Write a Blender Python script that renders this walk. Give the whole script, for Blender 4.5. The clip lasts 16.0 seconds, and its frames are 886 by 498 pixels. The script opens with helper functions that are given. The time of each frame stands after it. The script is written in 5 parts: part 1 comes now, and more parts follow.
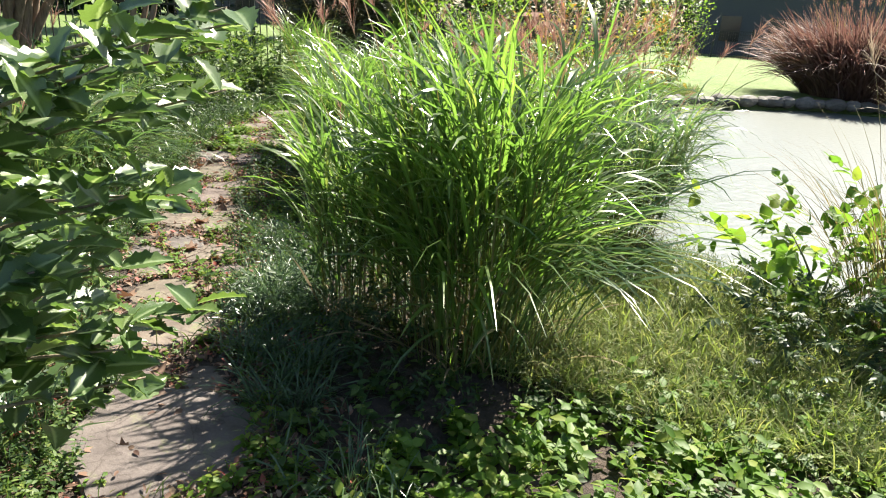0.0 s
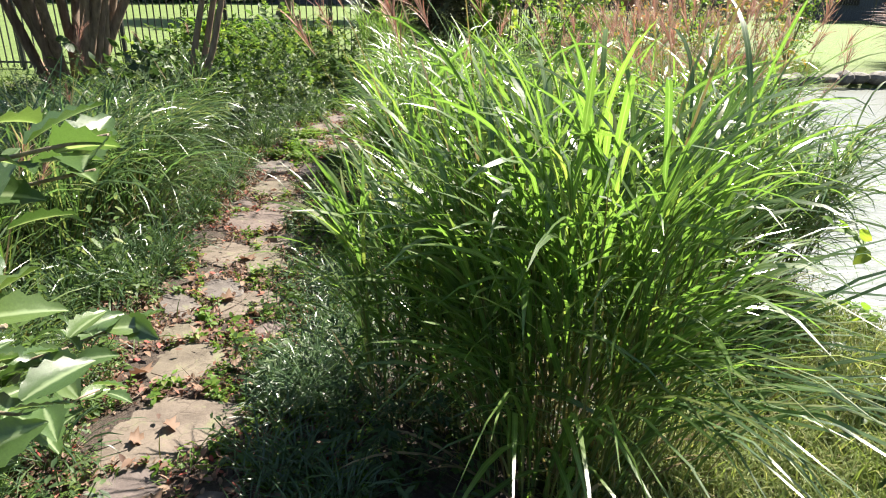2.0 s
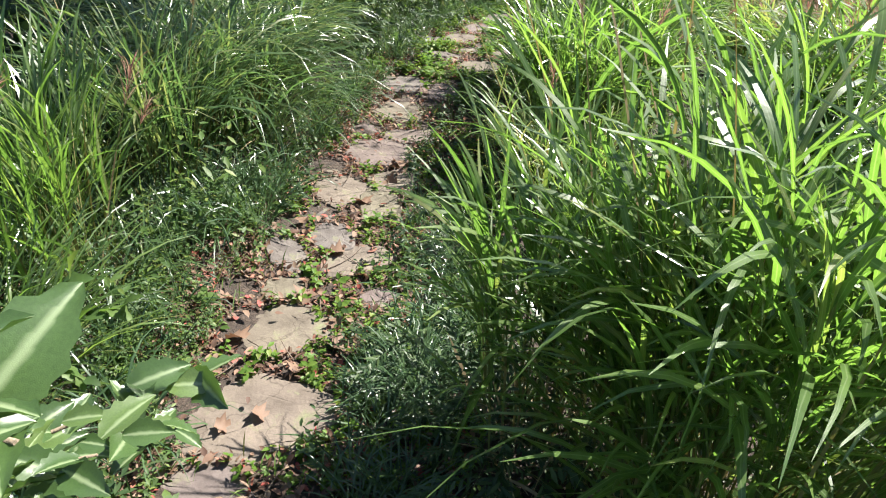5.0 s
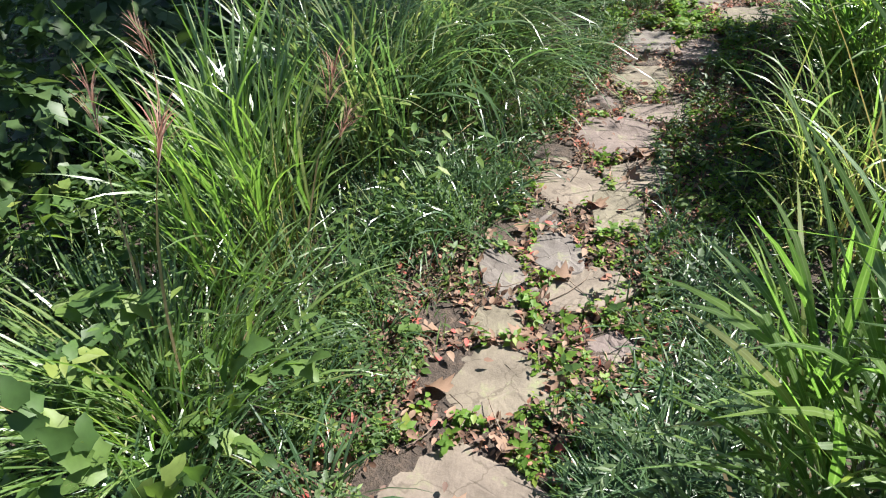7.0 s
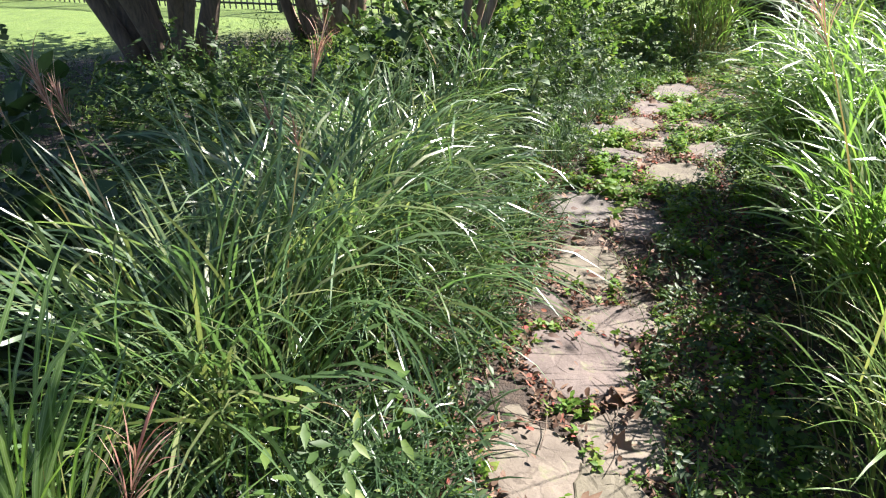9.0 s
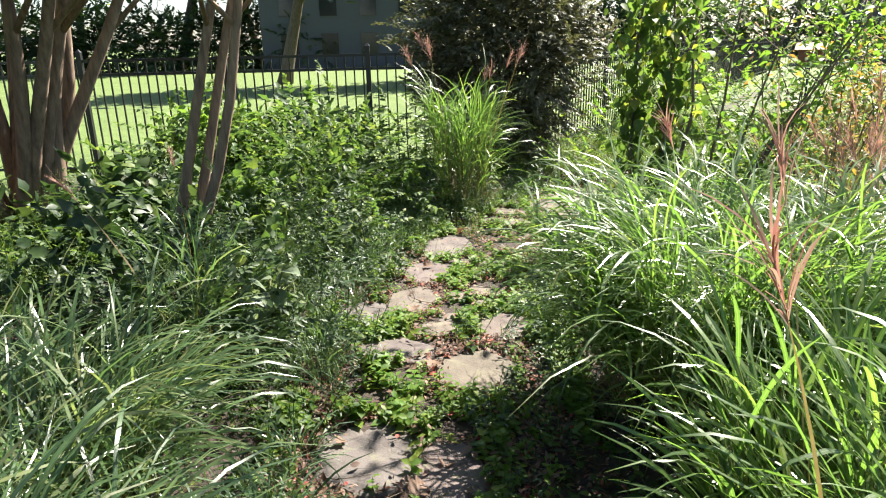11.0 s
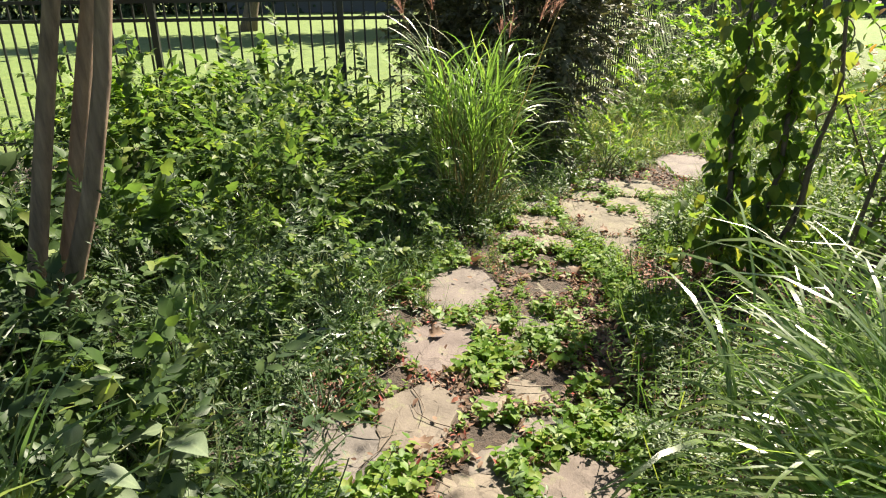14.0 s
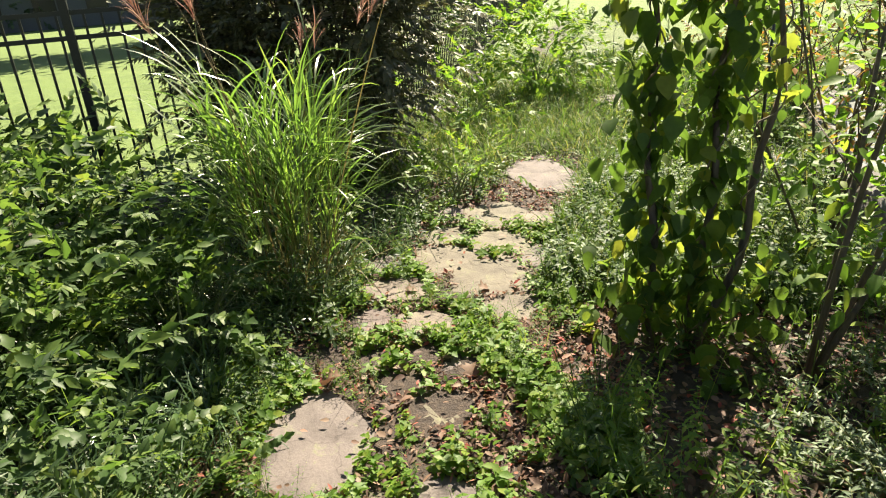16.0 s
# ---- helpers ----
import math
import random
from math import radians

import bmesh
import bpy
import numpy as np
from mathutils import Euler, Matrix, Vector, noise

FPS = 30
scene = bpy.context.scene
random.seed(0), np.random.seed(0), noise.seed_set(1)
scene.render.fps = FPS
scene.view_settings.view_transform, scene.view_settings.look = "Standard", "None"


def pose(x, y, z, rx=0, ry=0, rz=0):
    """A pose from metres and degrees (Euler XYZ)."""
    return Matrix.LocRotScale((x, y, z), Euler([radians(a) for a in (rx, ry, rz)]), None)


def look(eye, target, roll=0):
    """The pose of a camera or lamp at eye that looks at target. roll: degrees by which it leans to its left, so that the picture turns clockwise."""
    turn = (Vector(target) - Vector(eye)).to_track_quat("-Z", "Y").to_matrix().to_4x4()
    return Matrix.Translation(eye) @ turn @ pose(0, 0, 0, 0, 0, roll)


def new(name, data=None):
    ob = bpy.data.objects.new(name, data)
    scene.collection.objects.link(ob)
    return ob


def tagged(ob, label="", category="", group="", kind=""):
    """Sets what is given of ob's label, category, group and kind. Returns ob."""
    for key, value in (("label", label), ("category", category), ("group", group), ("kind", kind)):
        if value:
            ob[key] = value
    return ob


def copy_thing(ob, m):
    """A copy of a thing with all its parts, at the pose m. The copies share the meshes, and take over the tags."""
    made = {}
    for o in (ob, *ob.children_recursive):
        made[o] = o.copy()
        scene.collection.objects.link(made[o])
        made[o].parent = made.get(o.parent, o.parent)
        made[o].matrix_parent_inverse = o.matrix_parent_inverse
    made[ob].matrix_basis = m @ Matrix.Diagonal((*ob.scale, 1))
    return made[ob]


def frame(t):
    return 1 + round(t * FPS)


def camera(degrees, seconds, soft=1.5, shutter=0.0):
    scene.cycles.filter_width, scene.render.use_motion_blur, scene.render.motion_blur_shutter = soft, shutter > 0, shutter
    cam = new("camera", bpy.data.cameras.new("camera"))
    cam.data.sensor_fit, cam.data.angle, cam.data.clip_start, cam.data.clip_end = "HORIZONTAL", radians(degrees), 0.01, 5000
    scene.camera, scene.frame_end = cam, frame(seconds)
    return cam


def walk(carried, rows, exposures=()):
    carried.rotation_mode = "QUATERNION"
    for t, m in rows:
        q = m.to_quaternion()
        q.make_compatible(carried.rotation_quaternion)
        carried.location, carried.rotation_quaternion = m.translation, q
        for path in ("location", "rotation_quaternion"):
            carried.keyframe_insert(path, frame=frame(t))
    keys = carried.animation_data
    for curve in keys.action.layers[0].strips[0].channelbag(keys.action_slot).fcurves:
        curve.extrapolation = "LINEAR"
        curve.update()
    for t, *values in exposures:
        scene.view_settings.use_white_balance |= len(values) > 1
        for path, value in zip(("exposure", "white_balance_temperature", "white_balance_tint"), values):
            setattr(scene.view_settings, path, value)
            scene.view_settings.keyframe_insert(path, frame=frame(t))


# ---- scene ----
cam = camera(67.7, 16.0, soft=1.1)
EXPOSURES = [(0, 2.1, 6450, 11), (3.5, 2.05, 6300, 13), (5, 2.05, 6100, 12), (7.5, 2.05, 5950, 11), (9.5, 2.3, 6100, 15), (11, 2.2, 6300, 13), (13, 2.05, 6800, 10), (16, 2.02, 7100, 10)]
PATH = [
    (0, (0.947, -2.064, 1.289), (0.137, -0.361, 0.622), 3.5),
    (0.5, (0.963, -1.844, 1.342), (-0.077, -0.289, 0.634), 1.3),
    (1, (0.844, -1.648, 1.346), (-0.224, -0.137, 0.586), -0.5),
    (1.5, (0.705, -1.513, 1.386), (-0.283, 0.064, 0.655), 0.3),
    (2, (0.637, -1.397, 1.395), (-0.383, 0.155, 0.654), 1.1),
    (2.4, (0.592, -1.268, 1.364), (-0.667, 0.099, 0.625), -2.1),
    (2.5, (0.549, -1.249, 1.364), (-0.638, 0.149, 0.566), -0.7),
    (3, (0.487, -1.24, 1.405), (-0.467, 0.272, 0.509), -0.6),
    (3.5, (0.411, -1.205, 1.385), (-0.633, 0.247, 0.49), -0.1),
    (3.7, (0.379, -1.155, 1.399), (-0.69, 0.258, 0.471), 0.1),
    (5.8, (0.13, -0.952, 1.524), (-1.129, 0.165, 0.444), 1.6),
    (6, (0.075, -0.906, 1.534), (-1.2, 0.16, 0.421), -0.4),
    (6.5, (-0.099, -0.852, 1.516), (-1.444, 0.027, 0.325), -0.6),
    (7, (-0.254, -0.732, 1.466), (-1.733, -0.069, 0.295), -4.9),
    (7.5, (-0.483, -0.706, 1.439), (-2.006, -0.047, 0.323), -2.4),
    (7.7, (-0.566, -0.654, 1.454), (-2.146, 0.042, 0.445), -0.8),
    (8, (-0.751, -0.573, 1.454), (-2.26, 0.268, 0.447), -0.3),
    (8.5, (-1.042, -0.472, 1.41), (-2.531, 0.446, 0.44), 1.0),
    (9, (-1.232, -0.291, 1.463), (-2.656, 0.76, 0.532), -0.9),
    (9.5, (-1.447, -0.161, 1.475), (-2.747, 1.118, 0.654), 1.2),
    (10, (-1.606, 0.06, 1.46), (-2.721, 1.562, 0.754), 0.5),
    (10.2, (-1.689, 0.187, 1.446), (-2.783, 1.753, 0.854), 0.4),
    (12.3, (-2.313, 1.053, 1.56), (-3.226, 2.651, 0.776), -0.6),
    (12.5, (-2.39, 1.127, 1.557), (-3.242, 2.738, 0.733), 0.6),
    (13, (-2.691, 1.442, 1.476), (-3.529, 3.073, 0.676), -1.2),
    (13.5, (-2.865, 1.647, 1.48), (-3.74, 3.249, 0.663), -1.3),
    (14, (-3.025, 1.918, 1.461), (-3.978, 3.514, 0.722), -0.6),
    (14.5, (-3.219, 2.149, 1.438), (-4.022, 3.82, 0.688), -1.4),
    (15, (-3.422, 2.398, 1.438), (-4.081, 4.139, 0.709), -1.6),
    (15.5, (-3.512, 2.705, 1.433), (-3.992, 4.511, 0.721), -3.4),
    (16, (-3.623, 2.997, 1.44), (-4.084, 4.783, 0.667), -4.3),
]
walk(cam, [(t, look(eye, target, roll)) for t, eye, target, roll in PATH], EXPOSURES)

# ---- light ----
SUN_ELEV, SUN_AZ = 50.0, 11.0     # degrees; azimuth from +y towards +x
world = bpy.data.worlds.new("sky")
scene.world = world
world.use_nodes = True
wn = world.node_tree.nodes
sky = wn.new("ShaderNodeTexSky")
sky.sky_type, sky.sun_disc = "NISHITA", False
sky.sun_elevation, sky.sun_rotation = radians(SUN_ELEV), radians(SUN_AZ)
world.node_tree.links.new(sky.outputs[0], wn["Background"].inputs[0])
wn["Background"].inputs[1].default_value = 0.05
sun = new("sun", bpy.data.lights.new("sun", "SUN"))
sun.data.energy, sun.data.angle, sun.data.color = 5.0, radians(0.5), (1.0, 0.93, 0.79)
sun_dir = Vector((math.sin(radians(SUN_AZ)) * math.cos(radians(SUN_ELEV)), math.cos(radians(SUN_AZ)) * math.cos(radians(SUN_ELEV)), math.sin(radians(SUN_ELEV))))
sun.matrix_world = look(sun_dir * 50, (0, 0, 0))


# ---- materials ----
def mat(name):
    m = bpy.data.materials.new(name)
    m.use_nodes = True
    nt = m.node_tree
    return m, nt, nt.nodes["Principled BSDF"], nt.nodes["Material Output"]


def node(nt, kind, **values):
    n = nt.nodes.new(kind)
    for k, v in values.items():
        n.inputs[k].default_value = v
    return n


def ramp(nt, fac, stops):
    r = nt.nodes.new("ShaderNodeValToRGB")
    els = r.color_ramp.elements
    while len(els) < len(stops):
        els.new(0.5)
    for e, (p, c) in zip(els, stops):
        e.position, e.color = p, (*c, 1)
    nt.links.new(fac, r.inputs[0])
    return r.outputs[0]


def noise_fac(nt, scale, detail=5.0, rough=0.6, where="Object"):
    tc = nt.nodes.new("ShaderNodeTexCoord")
    n = node(nt, "ShaderNodeTexNoise", Scale=scale, Detail=detail, Roughness=rough)
    nt.links.new(tc.outputs[where], n.inputs["Vector"])
    return n.outputs["Fac"]


def mixed(nt, a, b, fac, blend="MIX"):
    m = nt.nodes.new("ShaderNodeMix")
    m.data_type, m.blend_type = "RGBA", blend
    for val, sock in ((fac, m.inputs[0]), (a, m.inputs[6]), (b, m.inputs[7])):
        if hasattr(val, "is_linked"):
            nt.links.new(val, sock)
        else:
            sock.default_value = val
    return m.outputs[2]


def bump(nt, bsdf, fac, strength, dist):
    b = node(nt, "ShaderNodeBump", Strength=strength, Distance=dist)
    nt.links.new(fac, b.inputs["Height"])
    nt.links.new(b.outputs[0], bsdf.inputs["Normal"])


def foliage(name, stops, gloss=0.45, through_light=0.45, per_object=False, midrib=0.0, shine=0.3, tint=(1.7, 1.75, 1.0, 1), value=0.74):
    """Leaf surface: colour varies leaf by leaf, some light passes through; an optional pale midrib runs along the blade."""
    m, nt, p, out = mat(name)
    if per_object:
        fac = nt.nodes.new("ShaderNodeObjectInfo").outputs["Random"]
    else:
        fac = nt.nodes.new("ShaderNodeNewGeometry").outputs["Random Per Island"]
    col = ramp(nt, fac, stops)
    grain = noise_fac(nt, 35.0, 3.0)
    col = mixed(nt, col, ramp(nt, grain, [(0.3, (0.72, 0.72, 0.7)), (0.7, (1.15, 1.15, 1.1))]), 0.6, "MULTIPLY")
    if midrib:
        uv = nt.nodes.new("ShaderNodeUVMap")
        sep = nt.nodes.new("ShaderNodeSeparateXYZ")
        nt.links.new(uv.outputs[0], sep.inputs[0])
        rib = ramp(nt, sep.outputs[0], [(0.40, (0, 0, 0)), (0.48, (1, 1, 1)), (0.52, (1, 1, 1)), (0.60, (0, 0, 0))])
        sc = nt.nodes.new("ShaderNodeMath")
        sc.operation = "MULTIPLY"
        sc.inputs[1].default_value = midrib
        nt.links.new(rib, sc.inputs[0])
        col = mixed(nt, col, (0.42, 0.5, 0.3, 1), sc.outputs[0])
    hs = node(nt, "ShaderNodeHueSaturation", Saturation=1.0, Value=value)
    nt.links.new(col, hs.inputs["Color"])
    col = hs.outputs[0]
    nt.links.new(col, p.inputs["Base Color"])
    p.inputs["Roughness"].default_value = gloss
    p.inputs["Specular IOR Level"].default_value = shine
    tr = nt.nodes.new("ShaderNodeBsdfTranslucent")
    warm = mixed(nt, col, tint, 1.0, "MULTIPLY")
    nt.links.new(warm, tr.inputs[0])
    ms = nt.nodes.new("ShaderNodeMixShader")
    ms.inputs[0].default_value = through_light
    nt.links.new(p.outputs[0], ms.inputs[1])
    nt.links.new(tr.outputs[0], ms.inputs[2])
    nt.links.new(ms.outputs[0], out.inputs[0])
    bump(nt, p, noise_fac(nt, 120.0, 2.0), 0.15, 0.002)
    return m


M_BLADE = foliage("miscanthus_blade", [(0.0, (0.075, 0.13, 0.038)), (0.5, (0.11, 0.185, 0.048)), (0.9, (0.155, 0.23, 0.06)), (1.0, (0.2, 0.22, 0.08))], 0.32, 0.5, midrib=0.25, shine=0.9, value=0.85, tint=(1.5, 1.75, 0.8, 1))
M_BLADE_BLUE = foliage("fine_blade", [(0.0, (0.062, 0.115, 0.05)), (0.6, (0.1, 0.17, 0.066)), (1.0, (0.19, 0.21, 0.095))], 0.3, 0.44, midrib=0.12, shine=0.8, value=0.86, tint=(1.6, 1.72, 1.0, 1))
M_BLADE_YEL = foliage("tall_blade", [(0.0, (0.1, 0.17, 0.045)), (0.6, (0.155, 0.23, 0.07)), (1.0, (0.3, 0.28, 0.14))], 0.35, 0.45, midrib=0.2, value=0.9)
M_LILYTURF = foliage("lilyturf_blade", [(0.0, (0.03, 0.065, 0.03)), (0.6, (0.055, 0.105, 0.045)), (1.0, (0.085, 0.14, 0.06))], 0.3, 0.3, midrib=0.12, shine=0.5, value=0.85)
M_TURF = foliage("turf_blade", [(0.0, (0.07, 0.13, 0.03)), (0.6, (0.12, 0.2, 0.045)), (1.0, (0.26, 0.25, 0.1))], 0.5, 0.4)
# pale turf copy, lightened further to put sunlight into the bank grass
M_TURF_PALE_SUN = foliage("pale_sun_turf_blade", [(0.0, (0.15, 0.2, 0.06)), (0.6, (0.22, 0.28, 0.09)), (1.0, (0.36, 0.34, 0.17))], 0.5, 0.4)
M_STRAW = foliage("dry_stem", [(0.0, (0.2, 0.15, 0.08)), (0.6, (0.32, 0.25, 0.14)), (1.0, (0.18, 0.2, 0.08))], 0.6, 0.2)
M_CULM = foliage("green_cane", [(0.0, (0.1, 0.13, 0.03)), (0.6, (0.17, 0.18, 0.06)), (1.0, (0.28, 0.22, 0.1))], 0.5, 0.1)
M_PLUME_RED = foliage("red_plume", [(0.0, (0.3, 0.13, 0.11)), (0.6, (0.42, 0.23, 0.185)), (1.0, (0.52, 0.38, 0.3))], 0.6, 0.4, tint=(1.15, 1.05, 0.95, 1))
M_PLUME_PALE = foliage("pale_plume", [(0.0, (0.3, 0.22, 0.17)), (1.0, (0.44, 0.37, 0.3))], 0.6, 0.4, tint=(1.15, 1.1, 1.0, 1))
M_HOLLY = foliage("holly_leaf", [(0.0, (0.04, 0.075, 0.024)), (0.6, (0.06, 0.105, 0.032)), (1.0, (0.1, 0.15, 0.045))], 0.33, 0.36, per_object=True, midrib=0.4, shine=0.8, value=1.12)
M_LEAF = foliage("shrub_leaf", [(0.0, (0.05, 0.095, 0.03)), (0.5, (0.085, 0.155, 0.042)), (0.85, (0.145, 0.22, 0.055)), (1.0, (0.22, 0.27, 0.07))], 0.5, 0.45)
# darkened copy of the shrub leaf; part of the bed's shade is in its colour
M_LEAF_DARKENED = foliage("darkened_leaf", [(0.0, (0.035, 0.07, 0.028)), (0.6, (0.06, 0.11, 0.04)), (1.0, (0.105, 0.16, 0.055))], 0.48, 0.28, value=0.62)
M_LEAF_BROWN = foliage("bronze_leaf", [(0.0, (0.05, 0.06, 0.035)), (0.6, (0.09, 0.09, 0.055)), (1.0, (0.16, 0.15, 0.09))], 0.5, 0.2, value=1.15)
M_LEAF_LIME = foliage("lime_leaf", [(0.0, (0.1, 0.2, 0.03)), (0.6, (0.16, 0.28, 0.045)), (1.0, (0.26, 0.32, 0.06))], 0.5, 0.5)
M_VINE = foliage("vine_leaf", [(0.0, (0.07, 0.125, 0.03)), (0.7, (0.11, 0.175, 0.04)), (1.0, (0.26, 0.27, 0.055))], 0.5, 0.5, value=0.85)
M_SILVER_LEAF = foliage("silvery_leaf", [(0.0, (0.14, 0.2, 0.12)), (1.0, (0.24, 0.3, 0.19))], 0.5, 0.3, midrib=0.2)
M_LEAF_AUTUMN = foliage("autumn_leaf", [(0.0, (0.12, 0.15, 0.03)), (0.5, (0.25, 0.22, 0.05)), (1.0, (0.42, 0.17, 0.06))], 0.45, 0.45)
M_LEAF_PURPLE = foliage("purple_grass", [(0.0, (0.14, 0.08, 0.07)), (0.6, (0.26, 0.15, 0.13)), (1.0, (0.34, 0.25, 0.2))], 0.6, 0.3, tint=(1.15, 1.0, 0.95, 1))
M_LITTER = foliage("fallen_leaf", [(0.0, (0.1, 0.055, 0.04)), (0.45, (0.19, 0.11, 0.075)), (0.8, (0.3, 0.21, 0.15)), (0.93, (0.34, 0.12, 0.08)), (1.0, (0.36, 0.07, 0.06))], 0.65, 0.2, tint=(1.3, 1.0, 0.8, 1))


def bark(name, dark, light, scale):
    m, nt, p, out = mat(name)
    tc = nt.nodes.new("ShaderNodeTexCoord")
    mp = nt.nodes.new("ShaderNodeMapping")
    mp.inputs["Scale"].default_value = (1, 1, 0.16)
    nt.links.new(tc.outputs["Object"], mp.inputs[0])
    n = node(nt, "ShaderNodeTexNoise", Scale=scale, Detail=6.0, Roughness=0.65)
    nt.links.new(mp.outputs[0], n.inputs["Vector"])
    nt.links.new(ramp(nt, n.outputs["Fac"], [(0.32, dark), (0.68, light)]), p.inputs["Base Color"])
    p.inputs["Roughness"].default_value = 0.75
    bump(nt, p, n.outputs["Fac"], 0.6, 0.01)
    return m


M_BARK = bark("smooth_bark", (0.09, 0.06, 0.042), (0.27, 0.19, 0.13), 26.0)
M_BARK_DARK = bark("dark_bark", (0.05, 0.036, 0.027), (0.16, 0.115, 0.082), 30.0)
M_TWIG = bark("twig", (0.12, 0.09, 0.06), (0.24, 0.19, 0.13), 60.0)
M_STEM = bark("green_stem", (0.06, 0.08, 0.03), (0.14, 0.16, 0.06), 50.0)


def stone_mat(name, stops):
    m, nt, p, out = mat(name)
    base = ramp(nt, nt.nodes.new("ShaderNodeObjectInfo").outputs["Random"], stops)
    blot = ramp(nt, noise_fac(nt, 5.0, 6.0), [(0.3, (0.5, 0.47, 0.45)), (0.48, (0.9, 0.88, 0.86)), (0.6, (1.05, 1.03, 1.0)), (0.75, (1.3, 1.22, 1.18))])
    col = mixed(nt, base, blot, 1.0, "MULTIPLY")
    lichen = ramp(nt, noise_fac(nt, 9.0, 8.0, 0.7), [(0.56, (0, 0, 0)), (0.68, (1, 1, 1))])
    col = mixed(nt, col, (0.15, 0.155, 0.085, 1), lichen)
    geo = nt.nodes.new("ShaderNodeNewGeometry")
    wob = node(nt, "ShaderNodeTexNoise", Scale=7.0, Detail=4.0)
    nt.links.new(geo.outputs["Position"], wob.inputs["Vector"])
    bent = nt.nodes.new("ShaderNodeVectorMath")
    bent.operation = "MULTIPLY_ADD"
    bent.inputs[1].default_value = (0.22, 0.22, 0.22)
    nt.links.new(wob.outputs["Color"], bent.inputs[0])
    nt.links.new(geo.outputs["Position"], bent.inputs[2])
    cell = node(nt, "ShaderNodeTexVoronoi", Scale=4.2)
    cell.feature = "DISTANCE_TO_EDGE"
    nt.links.new(bent.outputs[0], cell.inputs["Vector"])
    crack = ramp(nt, cell.outputs["Distance"], [(0.0, (0.3, 0.28, 0.26)), (0.008, (0.55, 0.52, 0.5)), (0.018, (1, 1, 1))])
    col = mixed(nt, col, crack, 0.5, "MULTIPLY")
    fine = noise_fac(nt, 90.0, 5.0, 0.7)
    col = mixed(nt, col, ramp(nt, fine, [(0.25, (0.75, 0.75, 0.75)), (0.7, (1.1, 1.1, 1.1))]), 0.7, "MULTIPLY")
    nt.links.new(col, p.inputs["Base Color"])
    p.inputs["Roughness"].default_value = 0.75
    p.inputs["Specular IOR Level"].default_value = 0.3
    a = nt.nodes.new("ShaderNodeMath")
    a.operation = "ADD"
    nt.links.new(fine, a.inputs[0])
    nt.links.new(noise_fac(nt, 14.0, 6.0), a.inputs[1])
    bump(nt, p, a.outputs[0], 0.5, 0.005)
    return m


M_FLAG = stone_mat("sandstone", [(0.0, (0.135, 0.106, 0.1)), (0.3, (0.115, 0.102, 0.095)), (0.55, (0.146, 0.12, 0.1)), (0.8, (0.122, 0.11, 0.078)), (1.0, (0.128, 0.098, 0.096))])
M_ROCK = stone_mat("pond_rock", [(0.0, (0.09, 0.085, 0.075)), (1.0, (0.17, 0.16, 0.145))])


def soil_mat():
    m, nt, p, out = mat("garden_soil")
    geo = nt.nodes.new("ShaderNodeNewGeometry")
    n1 = node(nt, "ShaderNodeTexNoise", Scale=0.7, Detail=8.0, Roughness=0.65)
    n2 = node(nt, "ShaderNodeTexNoise", Scale=28.0, Detail=6.0, Roughness=0.7)
    n3 = node(nt, "ShaderNodeTexNoise", Scale=3.0, Detail=8.0, Roughness=0.75)
    for n in (n1, n2, n3):
        nt.links.new(geo.outputs["Position"], n.inputs["Vector"])
    earth = ramp(nt, n2.outputs["Fac"], [(0.3, (0.02, 0.014, 0.011)), (0.55, (0.048, 0.033, 0.024)), (0.75, (0.11, 0.075, 0.054))])
    lawn = ramp(nt, n3.outputs["Fac"], [(0.3, (0.062, 0.098, 0.018)), (0.55, (0.1, 0.152, 0.027)), (0.75, (0.156, 0.183, 0.047))])
    lawn = mixed(nt, lawn, ramp(nt, n2.outputs["Fac"], [(0.3, (0.6, 0.62, 0.6)), (0.7, (1.2, 1.2, 1.2))]), 0.8, "MULTIPLY")
    attr = nt.nodes.new("ShaderNodeAttribute")
    attr.attribute_name = "lawn"
    col = mixed(nt, earth, lawn, attr.outputs["Fac"])
    nt.links.new(col, p.inputs["Base Color"])
    p.inputs["Roughness"].default_value = 0.9
    bump(nt, p, n2.outputs["Fac"], 0.8, 0.03)
    return m


M_SOIL = soil_mat()


def water_mat():
    m, nt, p, out = mat("pond_water")
    p.inputs["Base Color"].default_value = (0.115, 0.128, 0.115, 1)
    p.inputs["Roughness"].default_value = 0.3
    p.inputs["IOR"].default_value = 1.33
    p.inputs["Specular IOR Level"].default_value = 0.75
    bump(nt, p, noise_fac(nt, 9.0, 3.0), 0.5, 0.03)
    return m


M_WATER = water_mat()


def plain(name, col, rough=0.5, metal=0.0, wear=0.2, scale=20.0):
    m, nt, p, out = mat(name)
    lo = tuple(c * (1 - wear) for c in col)
    hi = tuple(min(1, c * (1 + wear)) for c in col)
    nt.links.new(ramp(nt, noise_fac(nt, scale, 5.0), [(0.3, lo), (0.7, hi)]), p.inputs["Base Color"])
    p.inputs["Roughness"].default_value, p.inputs["Metallic"].default_value = rough, metal
    bump(nt, p, noise_fac(nt, scale * 6, 3.0), 0.15, 0.003)
    return m


M_IRON = plain("black_powder_coat", (0.012, 0.012, 0.013), 0.4, 0.0, 0.3, 60.0)
M_WALL_FAR = plain("dark_siding", (0.06, 0.065, 0.075), 0.7)
M_ROOF = plain("dark_shingle", (0.05, 0.045, 0.042), 0.8)
M_GLASS = plain("dark_glass", (0.02, 0.022, 0.025), 0.08)
